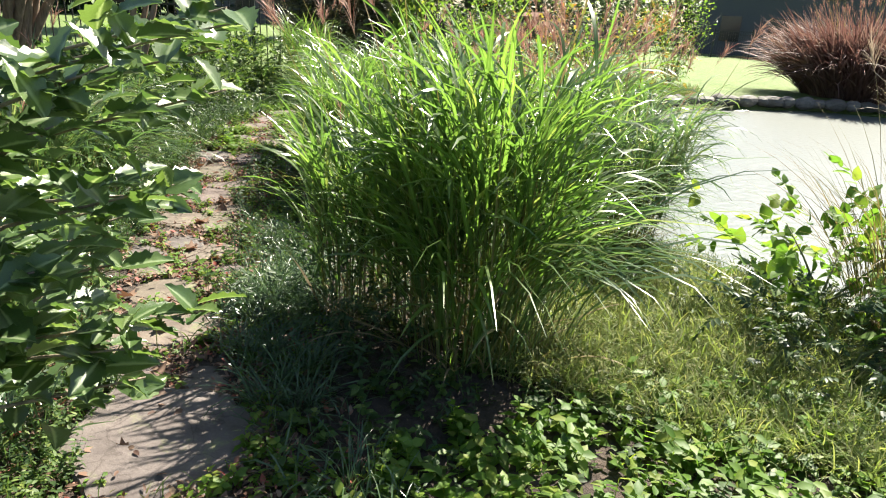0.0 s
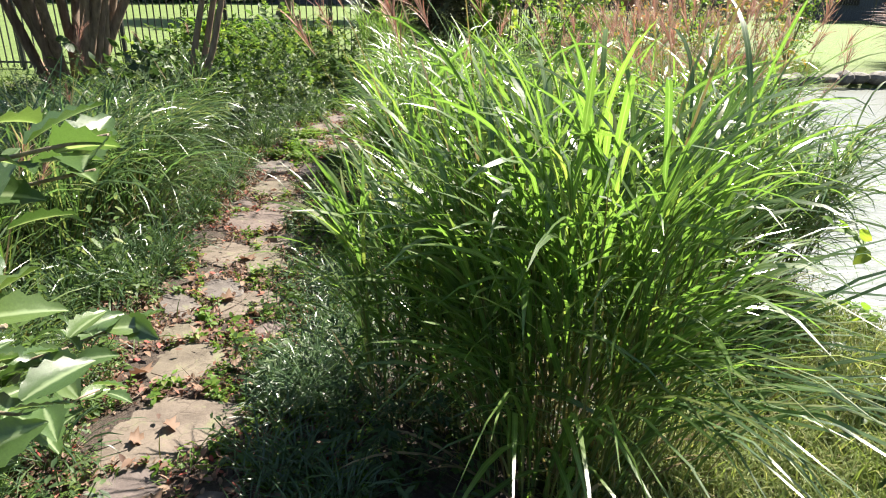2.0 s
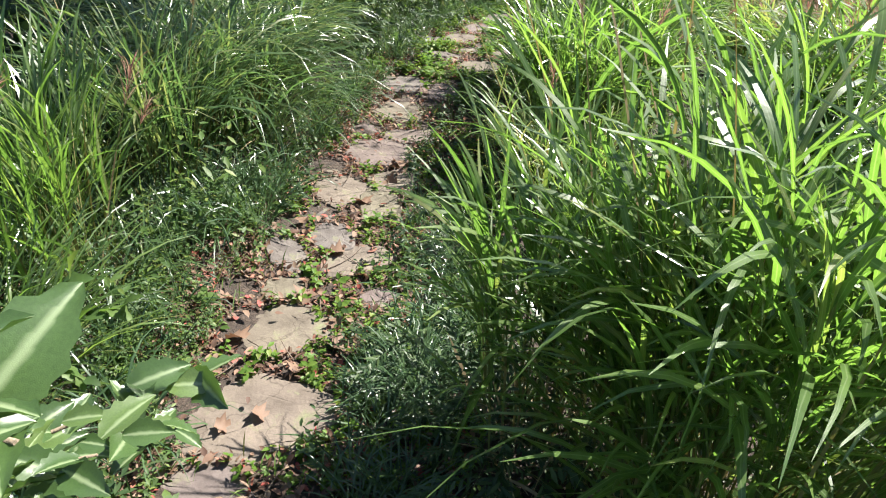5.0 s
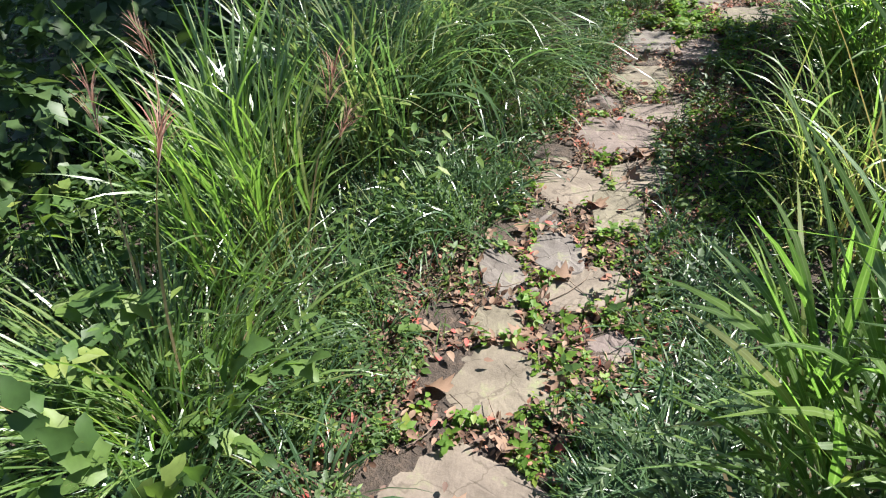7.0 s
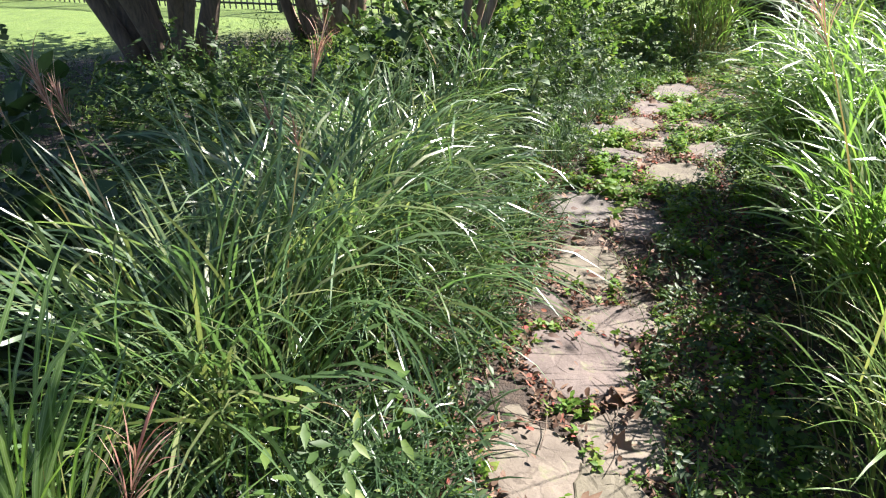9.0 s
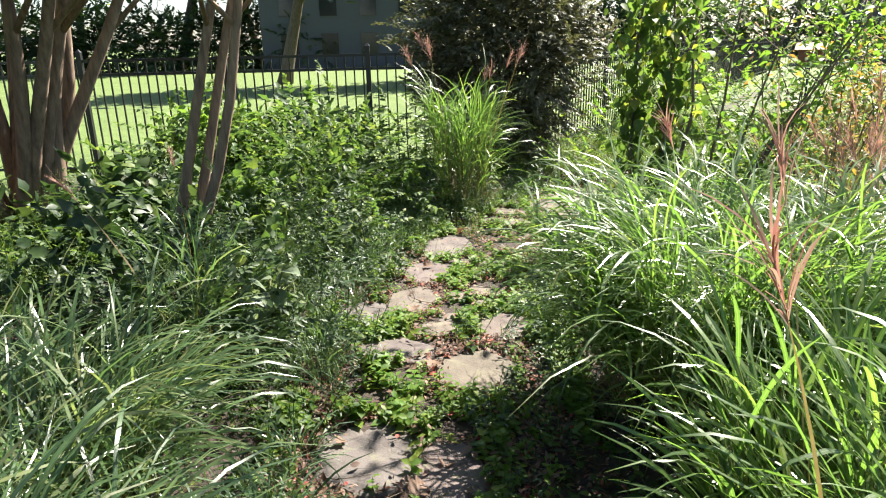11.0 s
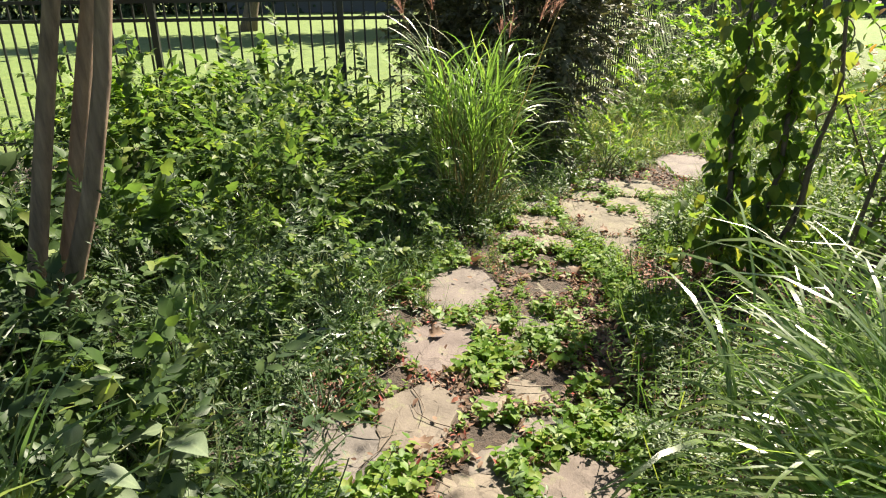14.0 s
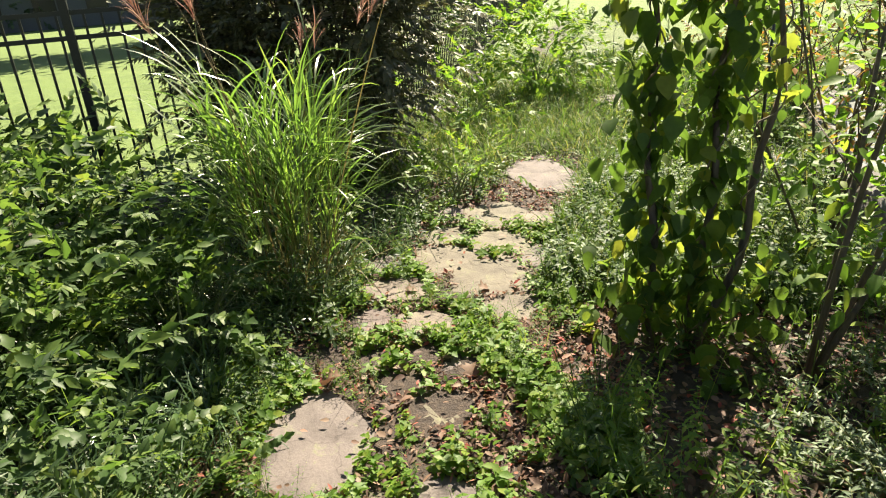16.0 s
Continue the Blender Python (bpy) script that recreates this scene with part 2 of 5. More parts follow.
M_FEEDER = plain("stained_wood", (0.2, 0.085, 0.05), 0.6)


# ---- mesh helpers ----
rng = np.random.default_rng(7)


def thing(name, label, category, x=0.0, y=0.0, z=0.0, group="", kind=""):
    return tagged(put(new(name), x, y, z), label, category, group, kind)


def put(ob, x, y, z):
    ob.location = (x, y, z)
    return ob


def link(name, me, material, parent=None, label="", kind=""):
    me.materials.append(material)
    ob = new(name, me)
    if parent:
        ob.parent = parent
    return tagged(ob, label, kind=kind)


def part(name, bm, material, parent=None, label=""):
    me = bpy.data.meshes.new(name)
    bm.to_mesh(me)
    bm.free()
    return link(name, me, material, parent, label)


def mesh_np(name, verts, faces, uv=None, smooth=False):
    """A mesh from arrays: verts (n, 3), faces (m, 4) or (m, 3), uv per vertex (n, 2)."""
    me = bpy.data.meshes.new(name)
    k = faces.shape[1]
    me.vertices.add(len(verts))
    me.vertices.foreach_set("co", np.ascontiguousarray(verts, dtype=np.float32).ravel())
    me.loops.add(faces.size)
    me.loops.foreach_set("vertex_index", np.ascontiguousarray(faces, dtype=np.int32).ravel())
    me.polygons.add(len(faces))
    me.polygons.foreach_set("loop_start", np.arange(0, faces.size, k, dtype=np.int32))
    if uv is not None:
        layer = me.uv_layers.new(name="UVMap")
        layer.data.foreach_set("uv", np.ascontiguousarray(uv[faces.ravel()], dtype=np.float32).ravel())
    me.update(calc_edges=True)
    if smooth:
        me.polygons.foreach_set("use_smooth", np.ones(len(faces), dtype=bool))
    return me


def strips(base, az, length, width, lean, bend, power=1.5, k=7, twist=0.5, drift=0.3, fold=0.0):
    """Arching ribbons. base (n,3); az the way they lean; lean: degrees off upright at the foot; bend: degrees bent over by the tip."""
    n = len(base)
    s = np.linspace(0, 1, k + 1)
    mid = (s[1:] + s[:-1]) / 2
    th = np.radians(90 - lean[:, None] - bend[:, None] * mid[None, :] ** power)
    step = (length / k)[:, None]
    a = az[:, None] + drift * (rng.random((n, 1)) - 0.5) * 2 * mid[None, :]
    d = np.stack([np.cos(th) * np.cos(a), np.cos(th) * np.sin(a), np.sin(th)], -1) * step[..., None]
    pts = np.concatenate([np.zeros((n, 1, 3)), np.cumsum(d, 1)], 1) + base[:, None, :]
    tan = np.concatenate([d, d[:, -1:]], 1)
    tan = tan / np.linalg.norm(tan, axis=-1, keepdims=True)
    side = np.stack([-np.sin(az), np.cos(az), np.zeros(n)], -1)[:, None, :] * np.ones((1, k + 1, 1))
    nor = np.cross(tan, side)
    tw = (rng.random((n, 1)) - 0.5) * 2 * twist * (0.3 + s[None, :])
    side = side * np.cos(tw)[..., None] + nor * np.sin(tw)[..., None]
    prof = np.clip(0.55 + 1.6 * s, 0, 1) * np.clip((1.0 - s) * 3.0, 0.03, 1) ** 0.8
    w = (width[:, None] * prof[None, :])[..., None] * 0.5
    left, right = pts - side * w, pts + side * w
    verts = np.stack([left, right], 2).reshape(-1, 3)
    uv = np.tile(np.stack([np.stack([np.zeros(k + 1), s], -1), np.stack([np.ones(k + 1), s], -1)], 1).reshape(-1, 2), (n, 1))
    one = np.array([[2 * i, 2 * i + 1, 2 * i + 3, 2 * i + 2] for i in range(k)])
    faces = (one[None] + (np.arange(n) * 2 * (k + 1))[:, None, None]).reshape(-1, 4)
    return verts, faces, uv, pts


def scatter_mesh(name, template, faces, places, turns, scales, uv=None):
    """Many copies of a small template in one mesh. turns: (n,3,3) matrices."""
    v = np.einsum("nij,kj->nki", turns, template) * scales[:, None, None] + places[:, None, :]
    k = len(template)
    f = (faces[None] + (np.arange(len(places)) * k)[:, None, None]).reshape(-1, faces.shape[1])
    return mesh_np(name, v.reshape(-1, 3), f, None if uv is None else np.tile(uv, (len(places), 1)))


def turns_for(n, tilt_lo, tilt_hi):
    """Random heading, then tilt from level, as matrices."""
    a, t, r = rng.random(n) * 2 * np.pi, np.radians(tilt_lo + (tilt_hi - tilt_lo) * rng.random(n)), (rng.random(n) - 0.5) * 1.2
    ca, sa, ct, st, cr, sr = np.cos(a), np.sin(a), np.cos(t), np.sin(t), np.cos(r), np.sin(r)
    z, o = np.zeros(n), np.ones(n)
    rz = np.stack([np.stack([ca, -sa, z], -1), np.stack([sa, ca, z], -1), np.stack([z, z, o], -1)], 1)
    rx = np.stack([np.stack([o, z, z], -1), np.stack([z, ct, -st], -1), np.stack([z, st, ct], -1)], 1)
    ry = np.stack([np.stack([cr, z, sr], -1), np.stack([z, o, z], -1), np.stack([-sr, z, cr], -1)], 1)
    return rz @ rx @ ry


def leaf_shape(width=0.5, fold=0.12, curl=0.15, rows=4, lobes=0.0):
    """An ovate leaf of length 1 along +y, folded along the midrib, curling down to the tip."""
    v, f, uv = [], [], []
    for i in range(rows + 1):
        s = i / rows
        w = width * 0.5 * math.sin(math.pi * min(1, 0.05 + 0.95 * s) ** 0.68) ** 0.85 * (1 + lobes * math.cos(s * rows * math.pi))
        z = -curl * s * s
        for q in (-1, 0, 1):
            v.append((q * w, s, z + fold * w * 2 * abs(q)))
            uv.append(((q + 1) / 2, s))
        if i:
            b = 3 * i
            f += [(b - 3, b - 2, b + 1, b), (b - 2, b - 1, b + 2, b + 1)]
    return np.array(v), np.array(f), np.array(uv)


LEAF = leaf_shape(0.55, 0.12, 0.15, 3)
LEAF_THIN = leaf_shape(0.3, 0.1, 0.2, 3)
LEAF_HEART = leaf_shape(0.85, 0.1, 0.25, 4)
LEAF_LOBED = leaf_shape(0.7, 0.14, 0.25, 5, 0.16)


def tube(bm, pts, radii, sides=6):
    """A tapered limb along points."""
    rings = []
    for i, p in enumerate(pts):
        a = Vector(pts[min(i + 1, len(pts) - 1)]) - Vector(pts[max(i - 1, 0)])
        q = a.to_track_quat("Z", "Y")
        rings.append([bm.verts.new(Vector(p) + q @ Vector((math.cos(2 * math.pi * j / sides) * radii[i], math.sin(2 * math.pi * j / sides) * radii[i], 0))) for j in range(sides)])
    for a, b in zip(rings, rings[1:]):
        for j in range(sides):
            f = bm.faces.new((a[j], a[(j + 1) % sides], b[(j + 1) % sides], b[j]))
            f.smooth = True
    bm.faces.new(rings[0][::-1])
    bm.faces.new(rings[-1])


def box(bm, sx, sy, sz, m):
    return bmesh.ops.create_cube(bm, size=1, matrix=m @ Matrix.Diagonal((sx, sy, sz, 1)))


def sprig(leaves, height, size, width=0.55, rows=2, droop=40.0, seed=0):
    """A small upright shoot: leaves up a thin stem, for scattering."""
    g = np.random.default_rng(seed)
    lv, lf, luv = leaf_shape(width, 0.1, 0.2, rows)
    vs, fs, us = [], [], []
    for i in range(leaves):
        q = (i + 0.7) / leaves
        a, t = i * 2.4 + g.normal() * 0.3, radians(droop * (0.4 + 0.8 * g.random()) - 25 * q)
        m = np.array(Euler((-t + radians(20), 0, a)).to_matrix())
        v = lv * size * (1.15 - 0.5 * q) * (0.8 + 0.4 * g.random())
        fs.append(lf + len(lv) * i)
        vs.append(v @ m.T + np.array([0.12 * height * math.sin(3 * q), 0, height * q]))
        us.append(luv)
    b = len(lv) * leaves
    vs.append(np.array([(-0.0015, 0, 0), (0.0015, 0, 0), (0.0015, 0, height * 0.95), (-0.0015, 0, height * 0.95)]))
    fs.append(np.array([[b, b + 1, b + 2, b + 3]]))
    us.append(np.array([(0, 0), (1, 0), (1, 1), (0, 1)]))
    return np.concatenate(vs), np.concatenate(fs), np.concatenate(us)


def spray(shape, leaves=11, size=0.27, seed=0):
    """A twig of length 1 along +y with leaves set alternately along both sides, tips hanging a little."""
    g = np.random.default_rng(seed)
    vs, fs, us = [], [], []
    k = len(shape[0])
    for i in range(leaves):
        q = 0.12 + 0.88 * i / (leaves - 1)
        side = 1 if i % 2 else -1
        turn = side * radians(58 - 40 * q * (i < leaves - 1) - 55 * (i == leaves - 1) + 10 * g.normal())
        m = np.array((Matrix.Rotation(-turn, 3, "Z") @ Matrix.Rotation(radians(-12 + 16 * g.normal()), 3, "X") @ Matrix.Rotation(0.35 * g.normal(), 3, "Y")))
        vs.append(shape[0] * size * (0.8 + 0.45 * g.random()) * (1.1 - 0.35 * q) @ m.T + np.array([0, q, 0.1 * math.sin(3 * q) - 0.12 * q * q]))
        fs.append(shape[1] + k * i)
        us.append(shape[2])
    b = k * leaves
    for i in range(3):
        q0, q1 = i / 3, (i + 1) / 3
        vs.append(np.array([(-0.008, q0, 0.1 * math.sin(3 * q0) - 0.12 * q0 * q0), (0.008, q0, 0.1 * math.sin(3 * q0) - 0.12 * q0 * q0), (0.006, q1, 0.1 * math.sin(3 * q1) - 0.12 * q1 * q1), (-0.006, q1, 0.1 * math.sin(3 * q1) - 0.12 * q1 * q1)]))
        fs.append(np.array([[b, b + 1, b + 2, b + 3]]) + 4 * i)
        us.append(np.array([(0, 0), (1, 0), (1, 1), (0, 1)]))
    return np.concatenate(vs), np.concatenate(fs), np.concatenate(us)


SPRAYS = {id(LEAF): spray(leaf_shape(0.55, 0.12, 0.15, 2), seed=1), id(LEAF_THIN): spray(leaf_shape(0.3, 0.1, 0.2, 2), 15, 0.22, seed=2), id(LEAF_HEART): spray(leaf_shape(0.85, 0.1, 0.25, 3), 8, 0.34, seed=3), id(LEAF_LOBED): spray(leaf_shape(0.7, 0.14, 0.25, 5, 0.16), 9, 0.32, seed=4)}


def outward_turns(dirs, g, loose=0.55):
    """Matrices whose y axis points along dirs, loosened, with z kept roughly up."""
    n = len(dirs)
    y = dirs + g.normal(size=(n, 3)) * loose
    y[:, 2] *= 0.7
    y /= np.linalg.norm(y, axis=1, keepdims=True)
    up = np.array([0, 0, 1.0]) + g.normal(size=(n, 3)) * 0.35
    x = np.cross(y, up)
    x /= np.linalg.norm(x, axis=1, keepdims=True)
    z = np.cross(x, y)
    return np.stack([x, y, z], -1)


SPRIG = sprig(10, 0.17, 0.036, 0.45, seed=1)
SPRIG_TALL = sprig(16, 0.36, 0.05, 0.4, seed=2)
SPRIG_LOW = sprig(6, 0.06, 0.04, 0.65, seed=3)
SPRIG_FINE = sprig(16, 0.28, 0.03, 0.3, seed=4)


# ---- the lie of the land ----
def pond_depth(x, y):
    """Over 1 outside the pond, under 1 inside."""
    u, v = np.abs((x - 3.1 - 0.15 * (y - 5.5)) / 5.4), np.abs((y - 8.25) / 6.35)
    wob = 0.03 * np.sin(x * 1.7 + y) + 0.025 * np.sin(y * 2.3 - x * 0.8)
    cove = 0.08 * np.exp(-((y - 5.6) ** 2 / 0.9 + (x + 2.2) ** 2 / 1.2))
    return (u ** 2.3 + v ** 2.3) ** (1 / 2.3) + wob - cove


def path_line(y):
    """x of the middle of the flagstone path."""
    return np.interp(y, [-1.5, -0.9, -0.3, 0.7, 1.75, 3.0, 4.1, 4.7, 5.8, 6.9, 7.8, 9.2, 10.5, 14], [-0.1, -0.5, -1.3, -2.1, -2.9, -3.75, -4.3, -4.45, -4.4, -4.25, -4.05, -3.7, -3.5, -3.2])


def ground_z(x, y):
    d = pond_depth(x, y)
    t = np.clip((1.05 - d) / 0.13, 0, 1)
    z = -0.75 * t * t * (3 - 2 * t)
    near = np.clip(np.abs(x - path_line(y)) / 0.8 - 0.4, 0, 1)
    return z + near * (0.03 * np.sin(x * 2.1 + 0.7 * y) * np.sin(y * 1.7) + 0.02 * np.sin(5 * x) * np.sin(4.3 * y + 1))


def build_ground():
    fine = np.arange(-12, 16.01, 0.2)
    xs = np.concatenate([[-600, -300, -150, -80, -50, -30, -20, -15], fine, [18, 22, 30, 50, 80, 150, 300, 600]])
    ys = np.concatenate([[-600, -300, -150, -80, -50, -30, -20, -14, -10], np.arange(-7, 19.01, 0.2), [21, 24, 28, 34, 42, 55, 80, 150, 300, 600]])
    gx, gy = np.meshgrid(xs, ys)
    v = np.stack([gx, gy, ground_z(gx, gy)], -1).reshape(-1, 3)
    w, h = len(xs), len(ys)
    i = (np.arange(h - 1)[:, None] * w + np.arange(w - 1)[None]).ravel()
    me = mesh_np("ground", v, np.stack([i, i + 1, i + w + 1, i + w], -1), smooth=True)
    lawn = me.attributes.new("lawn", "FLOAT", "POINT")
    x, y = v[:, 0], v[:, 1]
    fence = (y - 6.97) * 0.83 - (x + 7.13) * 0.56       # beyond the left fence
    far = np.clip((y - 13.5) / 1.2, 0, 1) * np.clip((x + 3.2) / 0.8, 0, 1)
    out = np.maximum(np.clip(fence / 0.4 + 0.2, 0, 1) * (x < -5.0), np.clip((-9.2 - x) / 1.0, 0, 1))
    wide = np.clip((np.hypot(x, y - 4) - 16) / 3, 0, 1)
    mid = np.clip((y - 8.2) / 1.5, 0, 1) * np.clip((x + 4.8) / 0.5, 0, 1) * 0.7
    round_about = np.maximum(np.clip((-2.8 - y + 0.3 * np.sin(x * 1.3)) / 0.8, 0, 1), np.clip((x - 3.2 - 0.4 * np.sin(y * 1.1)) / 0.8, 0, 1))
    lawn.data.foreach_set("value", np.clip(np.maximum.reduce([far, out, wide, mid, round_about]), 0, 1).astype(np.float32))
    tagged(link("ground", me, M_SOIL), "dark garden soil turning to mown lawn further off", "ground", kind="structure")


build_ground()

wb = bmesh.new()
bmesh.ops.create_grid(wb, x_segments=2, y_segments=2, size=8.5)
water = part("water", wb, M_WATER)
water.location = (3.1, 8.25, -0.2)
tagged(water, "pale glittering pond water reflecting the bright sky", "pond", kind="structure")


# ---- grasses ----
def clump_strips(cx, cy, rb, n, lo, hi, width, lean, bend, toward=None, pull=0.0, k=7, power=1.5, drift=0.3):
    """Blades of one tussock, leaning outward from its middle; toward, pull: the way the tussock leans as a whole."""
    r, a = rb * np.sqrt(rng.random(n)), rng.random(n) * 2 * np.pi
    base = np.stack([r * np.cos(a), r * np.sin(a), np.full(n, -0.02)], -1)
    az = a + rng.normal(0, 0.6, n)
    if toward is not None:
        dx, dy = np.cos(az) + pull * math.cos(toward), np.sin(az) + pull * math.sin(toward)
        az = np.arctan2(dy, dx)
    le = lean[0] + (lean[1] - lean[0]) * (r / rb) * rng.random(n) ** 0.7
    be = bend[0] + (bend[1] - bend[0]) * rng.random(n)
    ln = lo + (hi - lo) * rng.random(n) ** 0.8
    return strips(base, az, ln, width * (0.6 + 0.6 * rng.random(n)), le, be, power, k, 0.7, drift)


def plume_mesh(length, rays, spread=28):
    """A feathery flower head: many fine drooping rays up a stalk."""
    s = rng.random(rays) ** 0.9
    base = np.stack([np.zeros(rays), np.zeros(rays), s * length * 0.55], -1)
    v, f, uv, _ = strips(base, rng.random(rays) * 2 * np.pi, length * (0.35 + 0.3 * rng.random(rays)), np.full(rays, 0.0028), 8 + spread * rng.random(rays) * 0.7, 15 + 45 * rng.random(rays), 1.3, 4)
    return mesh_np("plume", v, f, uv)


PLUMES_RED = [plume_mesh(0.2, 26, 9) for _ in range(3)]
PLUMES_PALE = [plume_mesh(0.26, 30, 40) for _ in range(3)]
for pm in PLUMES_RED:
    pm.materials.append(M_PLUME_RED)
for pm in PLUMES_PALE:
    pm.materials.append(M_PLUME_PALE)


def culm_blades(rb, n, height, lo, hi, width, lean, toward=None, pull=0.0, bend=(45, 125), k=6):
    """Leafy canes: upright culms, with blades that leave them at every height and arch over."""
    m = max(12, n // 9)
    r, a = rb * np.sqrt(rng.random(m)), rng.random(m) * 2 * np.pi
    foot = np.stack([r * np.cos(a), r * np.sin(a), np.full(m, -0.02)], -1)
    dx, dy = np.cos(a) * r / rb + 0.25 * rng.normal(size=m), np.sin(a) * r / rb + 0.25 * rng.normal(size=m)
    if toward is not None:
        dx, dy = dx + pull * math.cos(toward), dy + pull * math.sin(toward)
    tilt = math.tan(radians(lean))
    d = np.stack([dx * tilt, dy * tilt, np.ones(m)], -1)
    hc = height * (0.6 + 0.45 * rng.random(m))
    pick = rng.integers(0, m, n)
    s = 0.14 + 0.86 * rng.random(n) ** 0.58
    base = foot[pick] + d[pick] * (hc[pick] * s)[:, None]
    az = np.arctan2(dy, dx)[pick] + rng.normal(0, 1.0, n)
    ln = (lo + (hi - lo) * rng.random(n)) * (1.1 - 0.35 * s)
    le = 8 + 34 * rng.random(n) * (1.1 - 0.5 * s)
    be = bend[0] + (bend[1] - bend[0]) * rng.random(n) ** 1.2
    blades = strips(base, az, ln, width * (0.55 + 0.7 * rng.random(n)), le, be, 1.25, k, 0.8, 0.5)
    canes = strips(foot, np.arctan2(dy, dx), hc, np.full(m, 0.007), np.degrees(np.arctan(np.hypot(dx, dy) * tilt)), np.full(m, 6.0), 1.5, 5, 1.5, 0.05)
    return blades, canes


def clear_of_path(x, y, blades):
    """Blades of a tussock at x, y without those that hang across the walkway at head height."""
    v, f, uv, pts = blades
    n = len(pts)
    c = pts + np.array([x, y, 0.0])
    hit = (np.abs(c[..., 0] - path_line(c[..., 1]) - 0.05) < 0.5) & (c[..., 2] > 0.75) & (c[..., 1] > -0.7) & (c[..., 1] < 4.5)
    keep = ~hit.any(1)
    m = int(keep.sum())
    one = f.reshape(n, -1, 4)[0]
    per = len(v) // n
    f = (one[None] + (np.arange(m) * per)[:, None, None]).reshape(-1, 4)
    return v.reshape(n, per, 3)[keep].reshape(-1, 3), f, uv.reshape(n, per, 2)[keep].reshape(-1, 2), pts[keep]


def grass_clump(label, x, y, rb, n, lo, hi, width, material, lean=(2, 30), bend=(25, 110), toward=None, pull=0.0, plumes=0, plume_h=1.6, heads=PLUMES_RED, dead=0, plume_lean=18, plume_reach=None, group="", cane=0.0):
    root = thing("grass_clump", label, "ornamental grass", x, y, float(ground_z(np.array(x), np.array(y))), group)
    if cane:
        blades, canes = culm_blades(rb, n, cane, lo, hi, width, lean, toward, pull, bend)
        cv, cf, cuv, _ = clear_of_path(x, y, canes)
        v, f, uv, _ = clear_of_path(x, y, blades)
        link("culm", mesh_np("culm", cv, cf, cuv), M_CULM, root, "thin yellowish canes", "stuff")
    else:
        v, f, uv, _ = clear_of_path(x, y, clump_strips(0, 0, rb, n, lo, hi, width, lean, bend, toward, pull))
    link("foliage", mesh_np("foliage", v, f, uv), material, root, "", "stuff")
    if dead:
        v, f, uv, _ = clear_of_path(x, y, clump_strips(0, 0, rb * 1.05, dead, hi * 0.2, hi * 0.6, width * 0.7, (5, 50), (10, 90)))
        link("dry_foliage", mesh_np("dry_foliage", v, f, uv), M_STRAW, root, "straw-coloured dead blades", "stuff")
    if plumes:
        r, a = rb * 0.7 * np.sqrt(rng.random(plumes)), rng.random(plumes) * 2 * np.pi
        if plume_reach is not None:
            a = plume_reach + rng.normal(0, 0.7, plumes)
        base = np.stack([r * np.cos(a), r * np.sin(a), np.zeros(plumes)], -1)
        ln = plume_h * (0.8 + 0.3 * rng.random(plumes))
        v, f, uv, pts = clear_of_path(x, y, strips(base, a, ln, np.full(plumes, 0.007), 2 + plume_lean * rng.random(plumes), 4 + 16 * rng.random(plumes), 1.6, 8, 1.5))
        link("flower_stalk", mesh_np("flower_stalk", v, f, uv), M_STRAW, root, "thin tan flower stalks", "stuff")
        for i in range(len(pts)):
            p, d = Vector(pts[i, -1]), Vector(pts[i, -1] - pts[i, -2])
            h = new("plume", heads[i % len(heads)])
            h.parent = root
            h.matrix_basis = Matrix.Translation(p - d * 0.5) @ d.to_track_quat("Z", "Y").to_matrix().to_4x4() @ Matrix.Scale(0.75 + 0.5 * rng.random(), 4)
    return root


